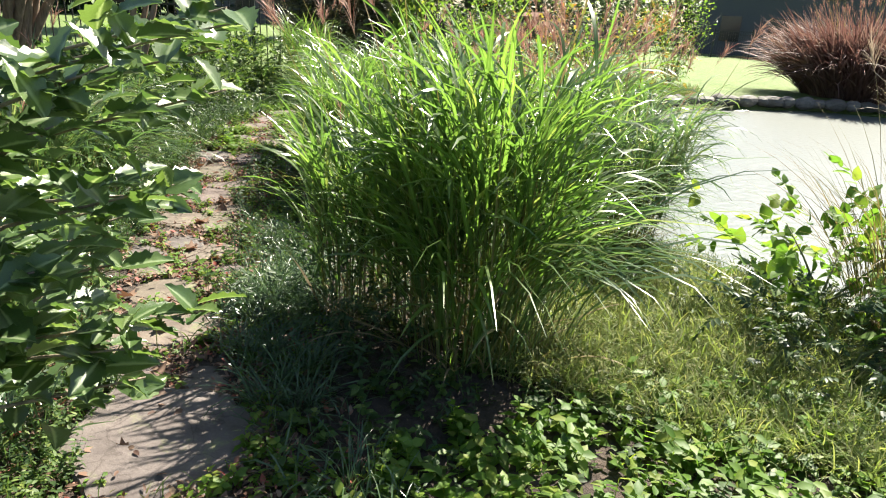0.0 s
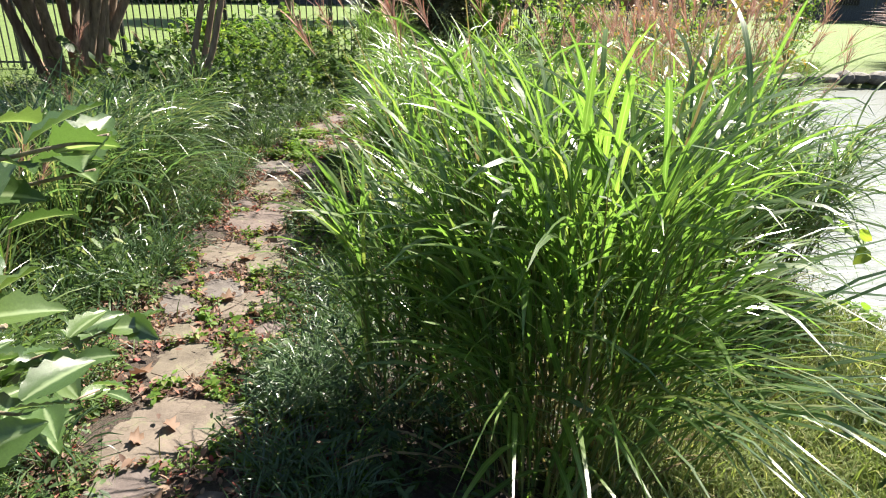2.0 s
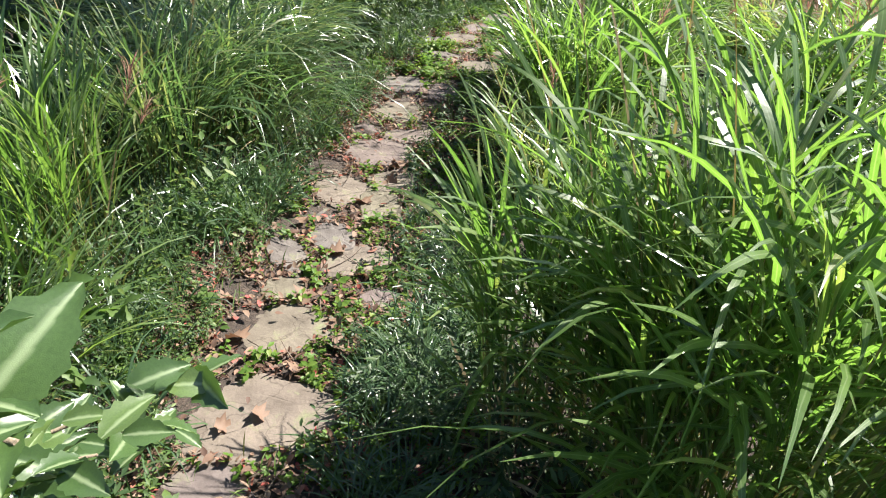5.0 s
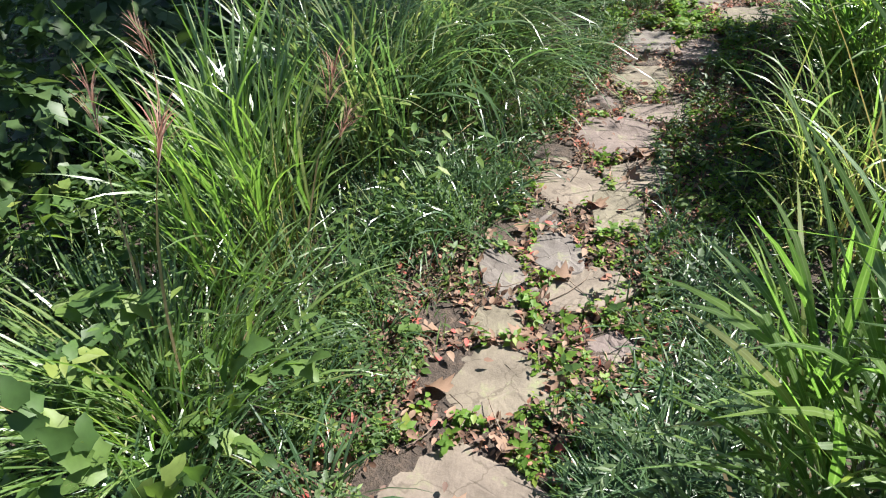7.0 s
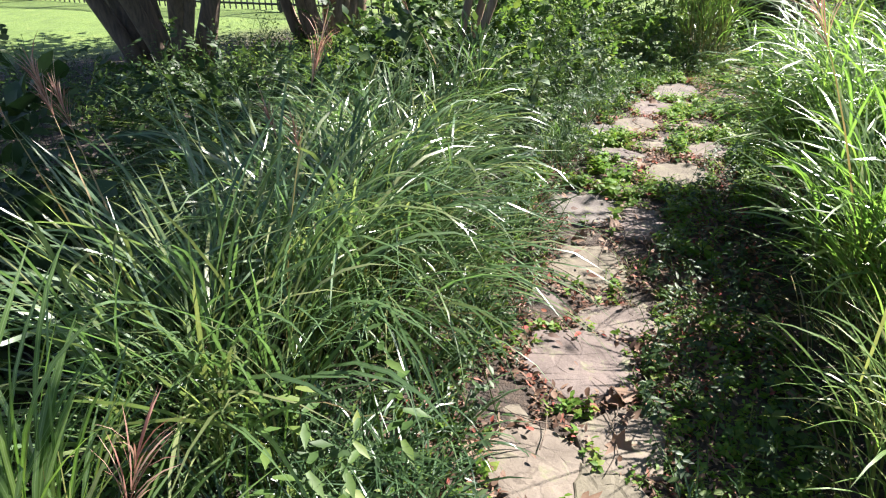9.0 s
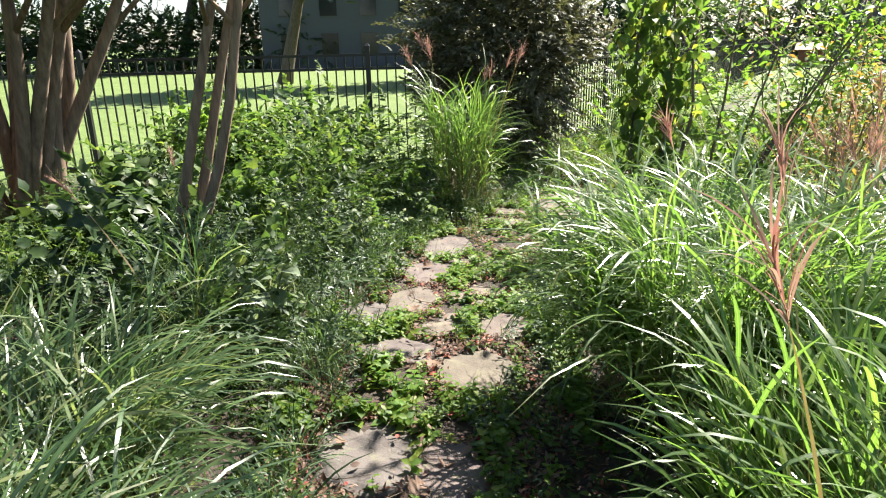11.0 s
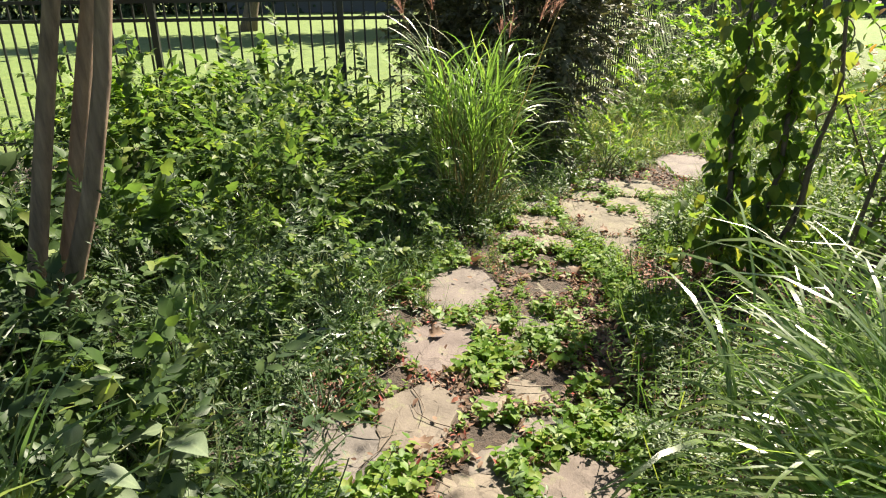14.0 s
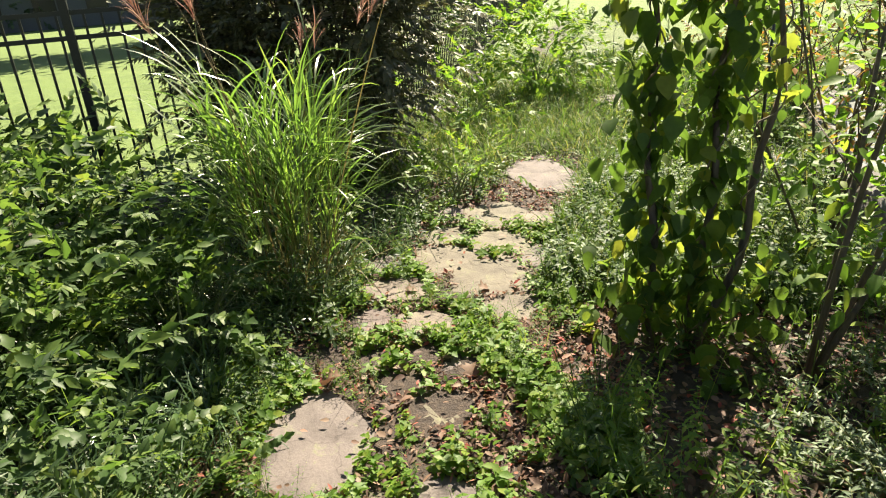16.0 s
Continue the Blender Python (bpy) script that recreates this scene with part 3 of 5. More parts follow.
# ---- leafy plants ----
def shrub(name, label, category, x, y, radii, height, n, leaf, material, stem_mat=None, stems=9, template=LEAF, clumps=28, tilt=(-10, 70), hollow=0.35, z=None, seed=0, group="", spread=0.12, rad=0.008):
    """Stems from one foot that fan out, with leaves gathered in uneven clumps towards the outside."""
    g = np.random.default_rng(seed + 11)
    z0 = float(ground_z(np.array(x), np.array(y))) if z is None else z
    root = thing(name, label, category, x, y, z0, group)
    u = g.normal(size=(clumps, 3))
    u /= np.linalg.norm(u, axis=1, keepdims=True)
    rr = (hollow + (1 - hollow) * g.random(clumps) ** 0.6)[:, None]
    cen = u * rr * np.array([radii[0], radii[1], height / 2]) + np.array([0, 0, height / 2])
    cen[:, 2] = np.clip(cen[:, 2], 0.04, None)
    pick = g.integers(0, clumps, n)
    size = (0.4 + 0.8 * g.random(clumps)) * spread * 1.7
    pos = cen[pick] + g.normal(size=(n, 3)) * size[pick][:, None] * np.array([1, 1, 0.8])
    pos[:, 2] = np.abs(pos[:, 2]) + 0.01
    tw = SPRAYS[id(template)]
    some = max(12, n // 9)
    out = (pos[:some] - np.array([0, 0, height * 0.35])) / np.array([radii[0], radii[1], height / 2])
    out /= np.linalg.norm(out, axis=1, keepdims=True) + 1e-6
    me = scatter_mesh("foliage", tw[0], tw[1], pos[:some], outward_turns(out, g), leaf * 3.4 * (0.6 + 0.7 * g.random(some)), tw[2])
    tagged(link("foliage", me, material, root), kind="stuff")
    bm = bmesh.new()
    order = g.permutation(clumps)[:stems]
    for i in order:
        e = Vector(cen[i])
        foot = Vector((g.normal() * 0.06, g.normal() * 0.06, -0.05))
        pts = [foot.lerp(e, q) + Vector((g.normal(), g.normal(), 0)) * 0.03 * q + Vector((0, 0, 0.12 * height * math.sin(math.pi * q))) for q in (0, 0.3, 0.6, 1.0)]
        tube(bm, pts, [rad, rad * 0.85, rad * 0.6, rad * 0.3], 5)
    tagged(part("stem", bm, stem_mat or M_STEM, root), kind="stuff")
    return root


def limb_tree(name, label, x, y, stems, height, rad, crown_n, leaf, leaf_mat, bark_mat, crown=(1.6, 1.6, 1.4), lift=0.0, seed=0, splay=0.35, clumps=40, fork=True, shade_shift=(0.0, 0.0), tilt=(0.0, 0.0)):
    """Several trunks from one foot, each with limbs; the loose crown of leaf clumps can be moved aside to cast shade.
    """
    g = np.random.default_rng(seed)
    root = thing(name, label, "tree", x, y, float(ground_z(np.array(x), np.array(y))))
    tips = []
    for i in range(stems):
        a = 2 * math.pi * i / stems + g.normal() * 0.3
        lean = splay * (0.5 + 0.7 * g.random())
        pts, rads = [], []
        foot = rad * (1.1 if stems < 8 else 1.2 + 2.2 * g.random()) * (stems > 1)
        p = Vector((math.cos(a) * foot, math.sin(a) * foot, -0.1))
        bendv = Vector((g.normal(), g.normal(), 0)) * 0.06
        for q in range(9):
            s = q / 8
            pts.append(p + Vector((math.cos(a) * lean * s + tilt[0] * s, math.sin(a) * lean * s + tilt[1] * s, s)) * height + bendv * math.sin(s * 6 + i) * height * 0.25)
            rads.append(rad * (1.25 if q == 0 else 1.0 - 0.6 * s))
        bm = bmesh.new()
        tube(bm, pts, rads, 9)
        part("trunk", bm, bark_mat, root)
        tips.append(pts[-1])
        if fork:
            bm = bmesh.new()
            for j in range(3):
                s0 = pts[4 + j]
                b = a + g.normal() * 1.0
                e = s0 + Vector((math.cos(b), math.sin(b), 0.9)) * height * (0.22 + 0.1 * g.random())
                tube(bm, [s0, s0.lerp(e, 0.5) + Vector((0, 0, 0.05)), e], [rads[4 + j] * 0.6, rads[4 + j] * 0.4, rads[4 + j] * 0.15], 6)
                tips.append(e)
            part("limbs", bm, bark_mat, root)
    tips = np.array([tuple(t) for t in tips])
    u = g.normal(size=(clumps, 3))
    u /= np.linalg.norm(u, axis=1, keepdims=True)
    # crown centre, offset from the trunks to steer where its shade falls
    mid = tips.mean(0) + np.array([shade_shift[0], shade_shift[1], lift])
    cen = mid + u * (0.3 + 0.7 * g.random(clumps) ** 0.5)[:, None] * np.array(crown)
    cen = np.concatenate([cen, tips])
    pick = g.integers(0, len(cen), crown_n)
    pos = cen[pick] + g.normal(size=(crown_n, 3)) * 0.17 * max(crown)
    pos[:, 2] = np.maximum(pos[:, 2], 2.5 + 0.5 * g.random(crown_n))      # the crown stays above head height
    me = scatter_mesh("crown", LEAF[0], LEAF[1], pos, turns_for(crown_n, -20, 60), leaf * (0.6 + 0.8 * g.random(crown_n)), LEAF[2])
    link("crown", me, leaf_mat, root)
    return root


# ---- the beds along the path ----
grass_clump("tall lush green maiden grass with arching blades beside the path", 0.06, 0.22, 0.29, 980, 0.36, 0.68, 0.0135, M_BLADE, 4, (20, 112), None, 0, 8, 1.75, PLUMES_RED, 80, group="maiden grasses", cane=1.12)
grass_clump("arching maiden grass with fine silvery blades at the pond edge", 0.2, 1.85, 0.26, 1600, 0.3, 0.6, 0.009, M_BLADE_BLUE, 13, (60, 140), None, 0, 10, 1.4, PLUMES_RED, 160, group="maiden grasses", cane=0.85)
grass_clump("maiden grass with pinkish feathery plumes above green blades", -0.45, 2.9, 0.34, 2600, 0.4, 0.8, 0.011, M_BLADE, 14, (45, 125), None, 0, 70, 1.36, PLUMES_RED, 160, group="maiden grasses", cane=0.9)
grass_clump("bright green upright grass tussock at the path's edge", -2.12, -0.55, 0.2, 400, 0.35, 0.62, 0.009, M_BLADE, 4, (5, 60), None, 0, 3, 1.0, PLUMES_RED, 80, group="small grasses", cane=0.78)
grass_clump("tall blue-green grass tussock in the shade beside the path", -2.85, 0.1, 0.28, 520, 0.45, 0.9, 0.010, M_BLADE_BLUE, 10, (20, 110), None, 0, 4, 1.1, PLUMES_RED, 60, group="small grasses", cane=0.62)
grass_clump("tall lush green maiden grass with upright canes beside the path", -0.3, 0.36, 0.27, 560, 0.4, 0.7, 0.0135, M_BLADE, 3, (8, 85), None, 0, 4, 1.5, PLUMES_RED, 60, group="maiden grasses", cane=0.95)
grass_clump("loose green grass tussock among weeds", -1.75, -0.95, 0.22, 420, 0.3, 0.75, 0.008, M_BLADE, (3, 40), (25, 100), None, 0, 3, 0.9, PLUMES_RED, 50, group="small grasses")
grass_clump("soft blue-green grass with drooping fine blades", -3.25, 0.72, 0.3, 800, 0.5, 1.0, 0.0095, M_BLADE_BLUE, 16, (60, 130), None, 0, 2, 0.9, PLUMES_RED, 120, group="small grasses", cane=0.55)
grass_clump("soft blue-green grass with drooping fine blades", -3.9, 1.35, 0.3, 900, 0.45, 0.9, 0.009, M_BLADE_BLUE, 16, (60, 130), None, 0, 1, 0.9, PLUMES_RED, 100, group="small grasses", cane=0.5)
grass_clump("dense arching maiden grass with shiny blades over the path", -2.3, 3.15, 0.4, 3300, 0.4, 0.8, 0.0085, M_BLADE, 20, (60, 140), 2.6, 0.25, 3, 1.3, PLUMES_RED, 260, group="maiden grasses", cane=0.78)
grass_clump("sunlit fine-bladed grass beside the shaded edge of the path", -1.7, 2.05, 0.34, 1500, 0.3, 0.62, 0.0105, M_BLADE, 8, (25, 115), None, 0, 5, 1.2, PLUMES_RED, 200, group="maiden grasses", cane=0.72)
grass_clump("tall upright yellow-green grass with a few red plumes by a shrub", -5.1, 5.8, 0.2, 640, 0.35, 0.75, 0.0095, M_BLADE, 6, (25, 115), None, 0, 9, 1.5, PLUMES_RED, 150, group="maiden grasses", cane=1.0)
grass_clump("wispy grass with pale open plumes at the water's edge", 1.65, 1.5, 0.16, 260, 0.6, 1.2, 0.005, M_STRAW, (4, 35), (20, 90), None, 0, 14, 1.3, PLUMES_PALE, 20, group="small grasses")
grass_clump("large mound of purple-bronze grass on the far pond bank", 2.65, 16.4, 1.2, 5600, 1.2, 2.3, 0.028, M_LEAF_PURPLE, (3, 50), (20, 90), None, 0, 90, 2.4, PLUMES_RED, 0, group="far grasses")
for i, (x, y) in enumerate([(-1.0, 4.3), (-1.5, 5.4), (-0.4, 4.0), (-1.2, 6.4), (-1.7, 4.6)]):
    grass_clump("maiden grass with tawny pink plumes along the pond bank", x, y, 0.28, 1300, 0.35, 0.75, 0.01, M_BLADE_YEL, 14, (45, 125), None, 0, 48, 1.46, (PLUMES_RED + PLUMES_PALE) if i % 2 else PLUMES_RED, 100, group="maiden grasses", cane=0.9)

grass_clump("long shiny arching blades spilling from the tall grass", 0.2, 0.24, 0.2, 100, 0.9, 1.3, 0.011, M_BLADE_BLUE, (4, 18), (80, 130), 0.15, 1.5, dead=14, group="maiden grasses")
grass_clump("long shiny arching blades drooping towards the path", -3.1, 0.75, 0.25, 150, 0.65, 0.98, 0.009, M_BLADE_BLUE, (8, 34), (75, 130), 0.3, 0.9, dead=12, group="small grasses")

grass_clump("tall green maiden grass with open leafy canes beside the path", -0.5, 0.16, 0.16, 230, 0.35, 0.62, 0.013, M_BLADE, 3, (8, 85), None, 0, 0, 1.0, PLUMES_RED, 30, group="maiden grasses", cane=0.85)
grass_clump("a few tall loose grass stalks in the shaded bed", -4.4, 2.35, 0.12, 70, 0.35, 0.6, 0.009, M_BLADE_BLUE, 5, (15, 80), None, 0, 2, 0.95, PLUMES_RED, 24, group="small grasses", cane=0.7)

grass_clump("fine sunlit yellow-green grass leaning by the shaded path", -1.36, 1.4, 0.28, 480, 0.28, 0.55, 0.007, M_BLADE_YEL, 10, (25, 115), None, 0, 3, 0.9, PLUMES_RED, 90, group="maiden grasses", cane=0.52)
grass_clump("long arching blades hanging from the front of the tall grass", 0.0, 0.14, 0.2, 34, 0.9, 1.2, 0.012, M_BLADE, (2, 12), (80, 135), -1.2, 1.0, dead=10, group="maiden grasses")

grass_clump("long shiny blades sweeping out of the dense maiden grass", -2.15, 2.95, 0.3, 36, 0.95, 1.35, 0.0105, M_BLADE_BLUE, (8, 30), (75, 125), -0.7, 1.2, dead=8, group="maiden grasses")

# ---- shrubs and undergrowth ----
shrub("shrub", "loose sunlit green shrub growing through the fence", "shrub", -6.4, 5.4, (0.85, 0.7), 0.85, 4200, 0.06, M_LEAF, None, 16, LEAF, 60, seed=1, group="bed shrubs")
shrub("shrub", "loose sunlit green shrub growing through the fence", "shrub", -7.6, 5.0, (0.8, 0.8), 0.8, 3600, 0.06, M_LEAF, None, 14, LEAF_LOBED, 46, seed=2, group="bed shrubs")
shrub("shrub", "leafy green shrub beside the path", "shrub", -5.8, 4.7, (0.6, 0.55), 0.75, 3000, 0.055, M_LEAF, None, 12, LEAF, 50, seed=3, group="bed shrubs")
# the next four shrubs carry shade in their darkened leaf colour
shrub("shrub", "low leafy shrub in the shaded bed", "shrub", -5.2, 3.4, (0.7, 0.6), 0.5, 3600, 0.045, M_LEAF_DARKENED, None, 12, LEAF_THIN, 50, seed=4, group="bed shrubs")
shrub("shrub", "low leafy shrub in the shaded bed", "shrub", -4.7, 2.2, (0.7, 0.7), 0.45, 3400, 0.045, M_LEAF_DARKENED, None, 10, LEAF, 50, seed=5, group="bed shrubs")
shrub("shrub", "low leafy shrub in the shaded bed", "shrub", -5.6, 1.2, (0.9, 0.8), 0.36, 3600, 0.05, M_LEAF_DARKENED, None, 10, LEAF, 50, seed=6, group="bed shrubs")
shrub("shrub", "low leafy shrub in the shaded bed", "shrub", -4.6, -0.6, (0.9, 0.9), 0.8, 4200, 0.06, M_LEAF_DARKENED, None, 12, LEAF, 56, seed=7, group="bed shrubs")
shrub("shrub", "low leafy shrub in the shaded bed", "shrub", -6.6, 2.9, (0.8, 0.7), 0.25, 3000, 0.05, M_LEAF, None, 10, LEAF, 50, seed=8, group="bed shrubs")
shrub("evergreen_shrub", "tall dense bronze-green shrub in deep shade beside the path", "shrub", -5.85, 7.95, (1.05, 0.85), 2.8, 60000, 0.055, M_LEAF_BROWN, M_BARK_DARK, 24, LEAF, 480, hollow=0.4, spread=0.12, seed=9, rad=0.02)
shrub("shrub", "bright lime-green shrub on the lawn edge", "shrub", -4.3, 10.6, (0.5, 0.5), 1.1, 2600, 0.07, M_LEAF_LIME, None, 12, LEAF, 40, seed=10, group="far shrubs")
shrub("shrub", "low yellowing weeds beside the path", "weeds", -4.55, 7.15, (0.25, 0.25), 0.4, 500, 0.045, M_LEAF_LIME, None, 8, LEAF, 20, seed=11, group="weeds", spread=0.06)
shrub("shrub", "ferny green weeds with fine leaves", "weeds", -3.25, 4.3, (0.4, 0.3), 0.22, 380, 0.022, M_LEAF, None, 14, LEAF_THIN, 60, seed=12, group="weeds", spread=0.06)
shrub("shrub", "ferny green weeds with fine leaves", "weeds", -2.9, 4.75, (0.35, 0.3), 0.25, 260, 0.024, M_LEAF, None, 12, LEAF_THIN, 50, seed=13, group="weeds", spread=0.06)
shrub("shrub", "leafy weeds with lobed pale green leaves", "weeds", 1.3, 1.4, (0.4, 0.35), 0.5, 600, 0.06, M_LEAF_LIME, None, 12, LEAF_HEART, 30, seed=14, group="weeds", spread=0.08)
shrub("shrub", "leafy weeds with lobed pale green leaves", "weeds", 2.15, 1.0, (0.4, 0.4), 0.85, 700, 0.065, M_LEAF_LIME, None, 12, LEAF_HEART, 30, seed=15, group="weeds", spread=0.09)
shrub("shrub", "low dark undergrowth at the pond bank", "undergrowth", 1.45, 0.85, (0.4, 0.35), 0.4, 2600, 0.03, M_LEAF_DARKENED, None, 10, LEAF, 40, seed=16, group="weeds", spread=0.07)
# darkened leaves here deepen the shadow at the grass foot by colour
shrub("shrub", "dense low grassy cover at the tall grass foot, coloured dark for shade", "undergrowth", -0.55, 0.15, (0.35, 0.35), 0.28, 1500, 0.05, M_LEAF_DARKENED, None, 8, LEAF_THIN, 40, seed=17, group="weeds", spread=0.06)
for i, (x, y, r, h, n, m) in enumerate([(-3.0, 9.4, 0.5, 0.6, 900, M_LEAF), (-2.9, 8.6, 0.35, 0.5, 600, M_LEAF_LIME), (-4.9, 9.3, 0.4, 0.6, 900, M_LEAF_LIME), (-5.3, 11.6, 0.8, 1.4, 2400, M_LEAF), (-3.6, 12.6, 0.7, 1.0, 1600, M_LEAF), (-2.2, 10.4, 0.6, 0.8, 1200, M_LEAF_AUTUMN), (-1.6, 12.8, 0.8, 1.6, 2000, M_LEAF_AUTUMN)]):
    shrub("shrub", "sunlit rough shrub near the lawn", "shrub", x, y, (r, r), h, n, 0.06, m, None, 10, LEAF, 34, seed=30 + i, group="far shrubs")

for i, (x, y, r, h, n, lf, m, tp) in enumerate([
        (-5.35, 2.75, 0.4, 0.5, 700, 0.085, M_LEAF_DARKENED, LEAF_LOBED), (-6.1, 3.8, 0.5, 0.42, 1100, 0.09, M_LEAF, LEAF_LOBED), (-5.0, 4.05, 0.35, 0.42, 900, 0.045, M_LEAF, LEAF_LOBED),
        (-4.7, 1.3, 0.4, 0.36, 700, 0.08, M_LEAF_DARKENED, LEAF_LOBED), (-6.9, 3.3, 0.5, 0.28, 1000, 0.1, M_LEAF_DARKENED, LEAF_HEART), (-3.9, -0.4, 0.5, 0.75, 1000, 0.09, M_LEAF_DARKENED, LEAF_HEART),
        (-3.2, -1.2, 0.5, 0.7, 1000, 0.085, M_LEAF_DARKENED, LEAF_LOBED), (-5.25, 5.1, 0.35, 0.4, 800, 0.045, M_LEAF, LEAF_LOBED), (-8.0, 5.5, 0.5, 0.75, 900, 0.09, M_LEAF_LIME, LEAF_LOBED), (-7.1, 6.0, 0.5, 0.8, 1000, 0.09, M_LEAF, LEAF_LOBED),
        (-4.55, 2.85, 0.25, 0.45, 220, 0.07, M_LEAF, LEAF_HEART), (-2.4, -1.35, 0.35, 0.4, 500, 0.07, M_LEAF, LEAF_LOBED), (-1.45, -1.15, 0.3, 0.3, 420, 0.065, M_LEAF, LEAF_LOBED)]):
    shrub("shrub", "leafy self-sown plant in the crowded bed", "shrub", x, y, (r, r), h, n, lf, m, None, 12, tp, 26, seed=60 + i, group="bed shrubs", spread=0.08)

# ---- trees ----
limb_tree("multi_stem_tree", "smooth-barked tree with many stems in a shaded bed", -8.4, 3.4, 19, 3.4, 0.072, 5200, 0.1, M_LEAF_DARKENED, M_BARK, (1.7, 1.7, 1.2), 0.4, seed=3, splay=0.4)
# unseen crown set off the stems to dapple the bed and path edge
limb_tree("multi_stem_tree", "smooth-barked tree with three stems before the fence", -5.76, 3.12, 3, 3.4, 0.04, 1500, 0.07, M_LEAF_DARKENED, M_BARK, (1.6, 1.5, 0.6), 0.4, shade_shift=(1.3, 1.0), seed=4, splay=0.03, tilt=(0.25, 0.19))
# unseen dense crown placed 3.4 m off its trunks to shade the back bed
limb_tree("multi_stem_tree", "smooth-barked tree with several leaning stems in shade", -8.2, 1.6, 12, 3.4, 0.085, 10000, 0.14, M_LEAF_DARKENED, M_BARK_DARK, (2.4, 1.1, 0.9), 0.4, shade_shift=(3.4, 0.3), seed=5, splay=0.42)


def vine_shrub():
    """Twiggy uprights wound with a heart-leaved vine."""
    root = thing("vine_covered_shrub", "slender stems wound with a hanging green vine", "shrub", -3.33, 5.42, 0)
    g = np.random.default_rng(5)
    pos = []
    for fx, fy, tx, ty, h, n in ((-0.07, 0.0, -0.12, 0.14, 1.85, 470), (0.05, 0.02, 0.11, 0.12, 1.9, 490), (0.08, -0.02, 0.26, 0.1, 1.6, 60)):
        bm = bmesh.new()
        foot, top = Vector((fx, fy, -0.05)), Vector((tx, ty, h))
        pts = [foot.lerp(top, q ** 0.9) + Vector(((tx - fx) * math.sin(math.pi * q) * 0.5 + 0.015 * math.sin(q * 17 + fx * 40), 0.02 * math.cos(q * 13), 0)) for q in np.linspace(0, 1, 13)]
        for q in range(13):
            pts[q].z = foot.z + (h - foot.z) * q / 12
        tube(bm, pts, list(np.linspace(0.02, 0.006, 13)), 7)
        part("stem", bm, M_BARK_DARK, root)
        bm = bmesh.new()
        coil = [foot.lerp(top, q) + Vector((pts[min(12, int(q * 12))].x - foot.lerp(top, q).x + 0.03 * math.cos(q * 40), 0.03 * math.sin(q * 40), 0)) for q in np.linspace(0.02, 1, 60)]
        tube(bm, coil, [0.004] * 60, 4)
        part("vine_stem", bm, M_TWIG, root)
        for q in 0.13 + 0.87 * g.random(n):
            k = min(11, int(q * 12))
            c = pts[k].lerp(pts[k + 1], q * 12 - k)
            wide = 1.0 if q < 0.7 else 1.9
            pos.append((c.x + g.normal() * 0.055 * wide, c.y + g.normal() * 0.055 * wide, max(0.04, c.z - 0.03 + g.normal() * 0.05)))
    for i in range(230):        # runners round the foot
        a, r = g.random() * 6.28, 0.45 * g.random() ** 0.6
        pos.append((r * math.cos(a) + 0.05, 0.12 + r * math.sin(a), 0.05 + 0.34 * g.random() ** 1.5))
    pos = np.array(pos)
    link("vine_leaves", scatter_mesh("vine_leaves", LEAF_HEART[0], LEAF_HEART[1], pos, turns_for(len(pos), -85, -20), 0.075 * (0.5 + 0.8 * g.random(len(pos))), LEAF_HEART[2]), M_VINE, root, "heart-shaped vine leaves")


vine_shrub()


def twig_shrub(x, y, n, h, seed, reddish, sway=0.0, thick=0.008, per=130):
    g = np.random.default_rng(seed)
    root = thing("twiggy_shrub", "open twiggy shrub with sparse green and orange leaves", "shrub", x, y, 0, "twiggy shrubs")
    pos = []
    for i in range(n):
        a, le = g.random() * 6.28, 0.15 + 0.4 * g.random()
        e = Vector((math.cos(a) * le + 0.28 * sway, math.sin(a) * le + 0.25 * sway, 1)) * h * (0.6 + 0.5 * g.random())
        pts = [e * q + Vector((g.normal(), g.normal(), 0)) * 0.03 * q for q in np.linspace(0, 1, 7)]
        pts[0].z = -0.04
        bm = bmesh.new()
        tube(bm, pts, list(np.linspace(thick, 0.003, 7)), 6)
        for k in (2, 3, 4, 5):
            b = g.random() * 6.28
            tube(bm, [pts[k], pts[k] + Vector((math.cos(b), math.sin(b), 0.8)) * 0.2 * h * (0.5 + g.random())], [0.004, 0.0015], 4)
        part("branch", bm, M_BARK_DARK, root)
        for q in g.random(per):
            c = pts[0].lerp(pts[-1], 0.2 + 0.8 * q)
            pos.append((c.x + g.normal() * 0.12, c.y + g.normal() * 0.12, max(0.05, c.z + g.normal() * 0.12)))
    pos = np.array(pos)
    link("leaves", scatter_mesh("leaves", LEAF[0], LEAF[1], pos, turns_for(len(pos), -60, 50), 0.06 * (0.6 + 0.7 * g.random(len(pos))), LEAF[2]), M_LEAF_AUTUMN if reddish else M_LEAF_LIME, root)


twig_shrub(-2.9, 5.2, 5, 2.1, 2, False, 0.9, 0.013, 260)
twig_shrub(-2.6, 6.2, 6, 2.4, 3, False)
twig_shrub(-2.2, 7.3, 7, 1.8, 4, True)
twig_shrub(-1.9, 9.6, 9, 1.9, 6, False)
twig_shrub(-1.35, 14.75, 16, 2.3, 7, False)


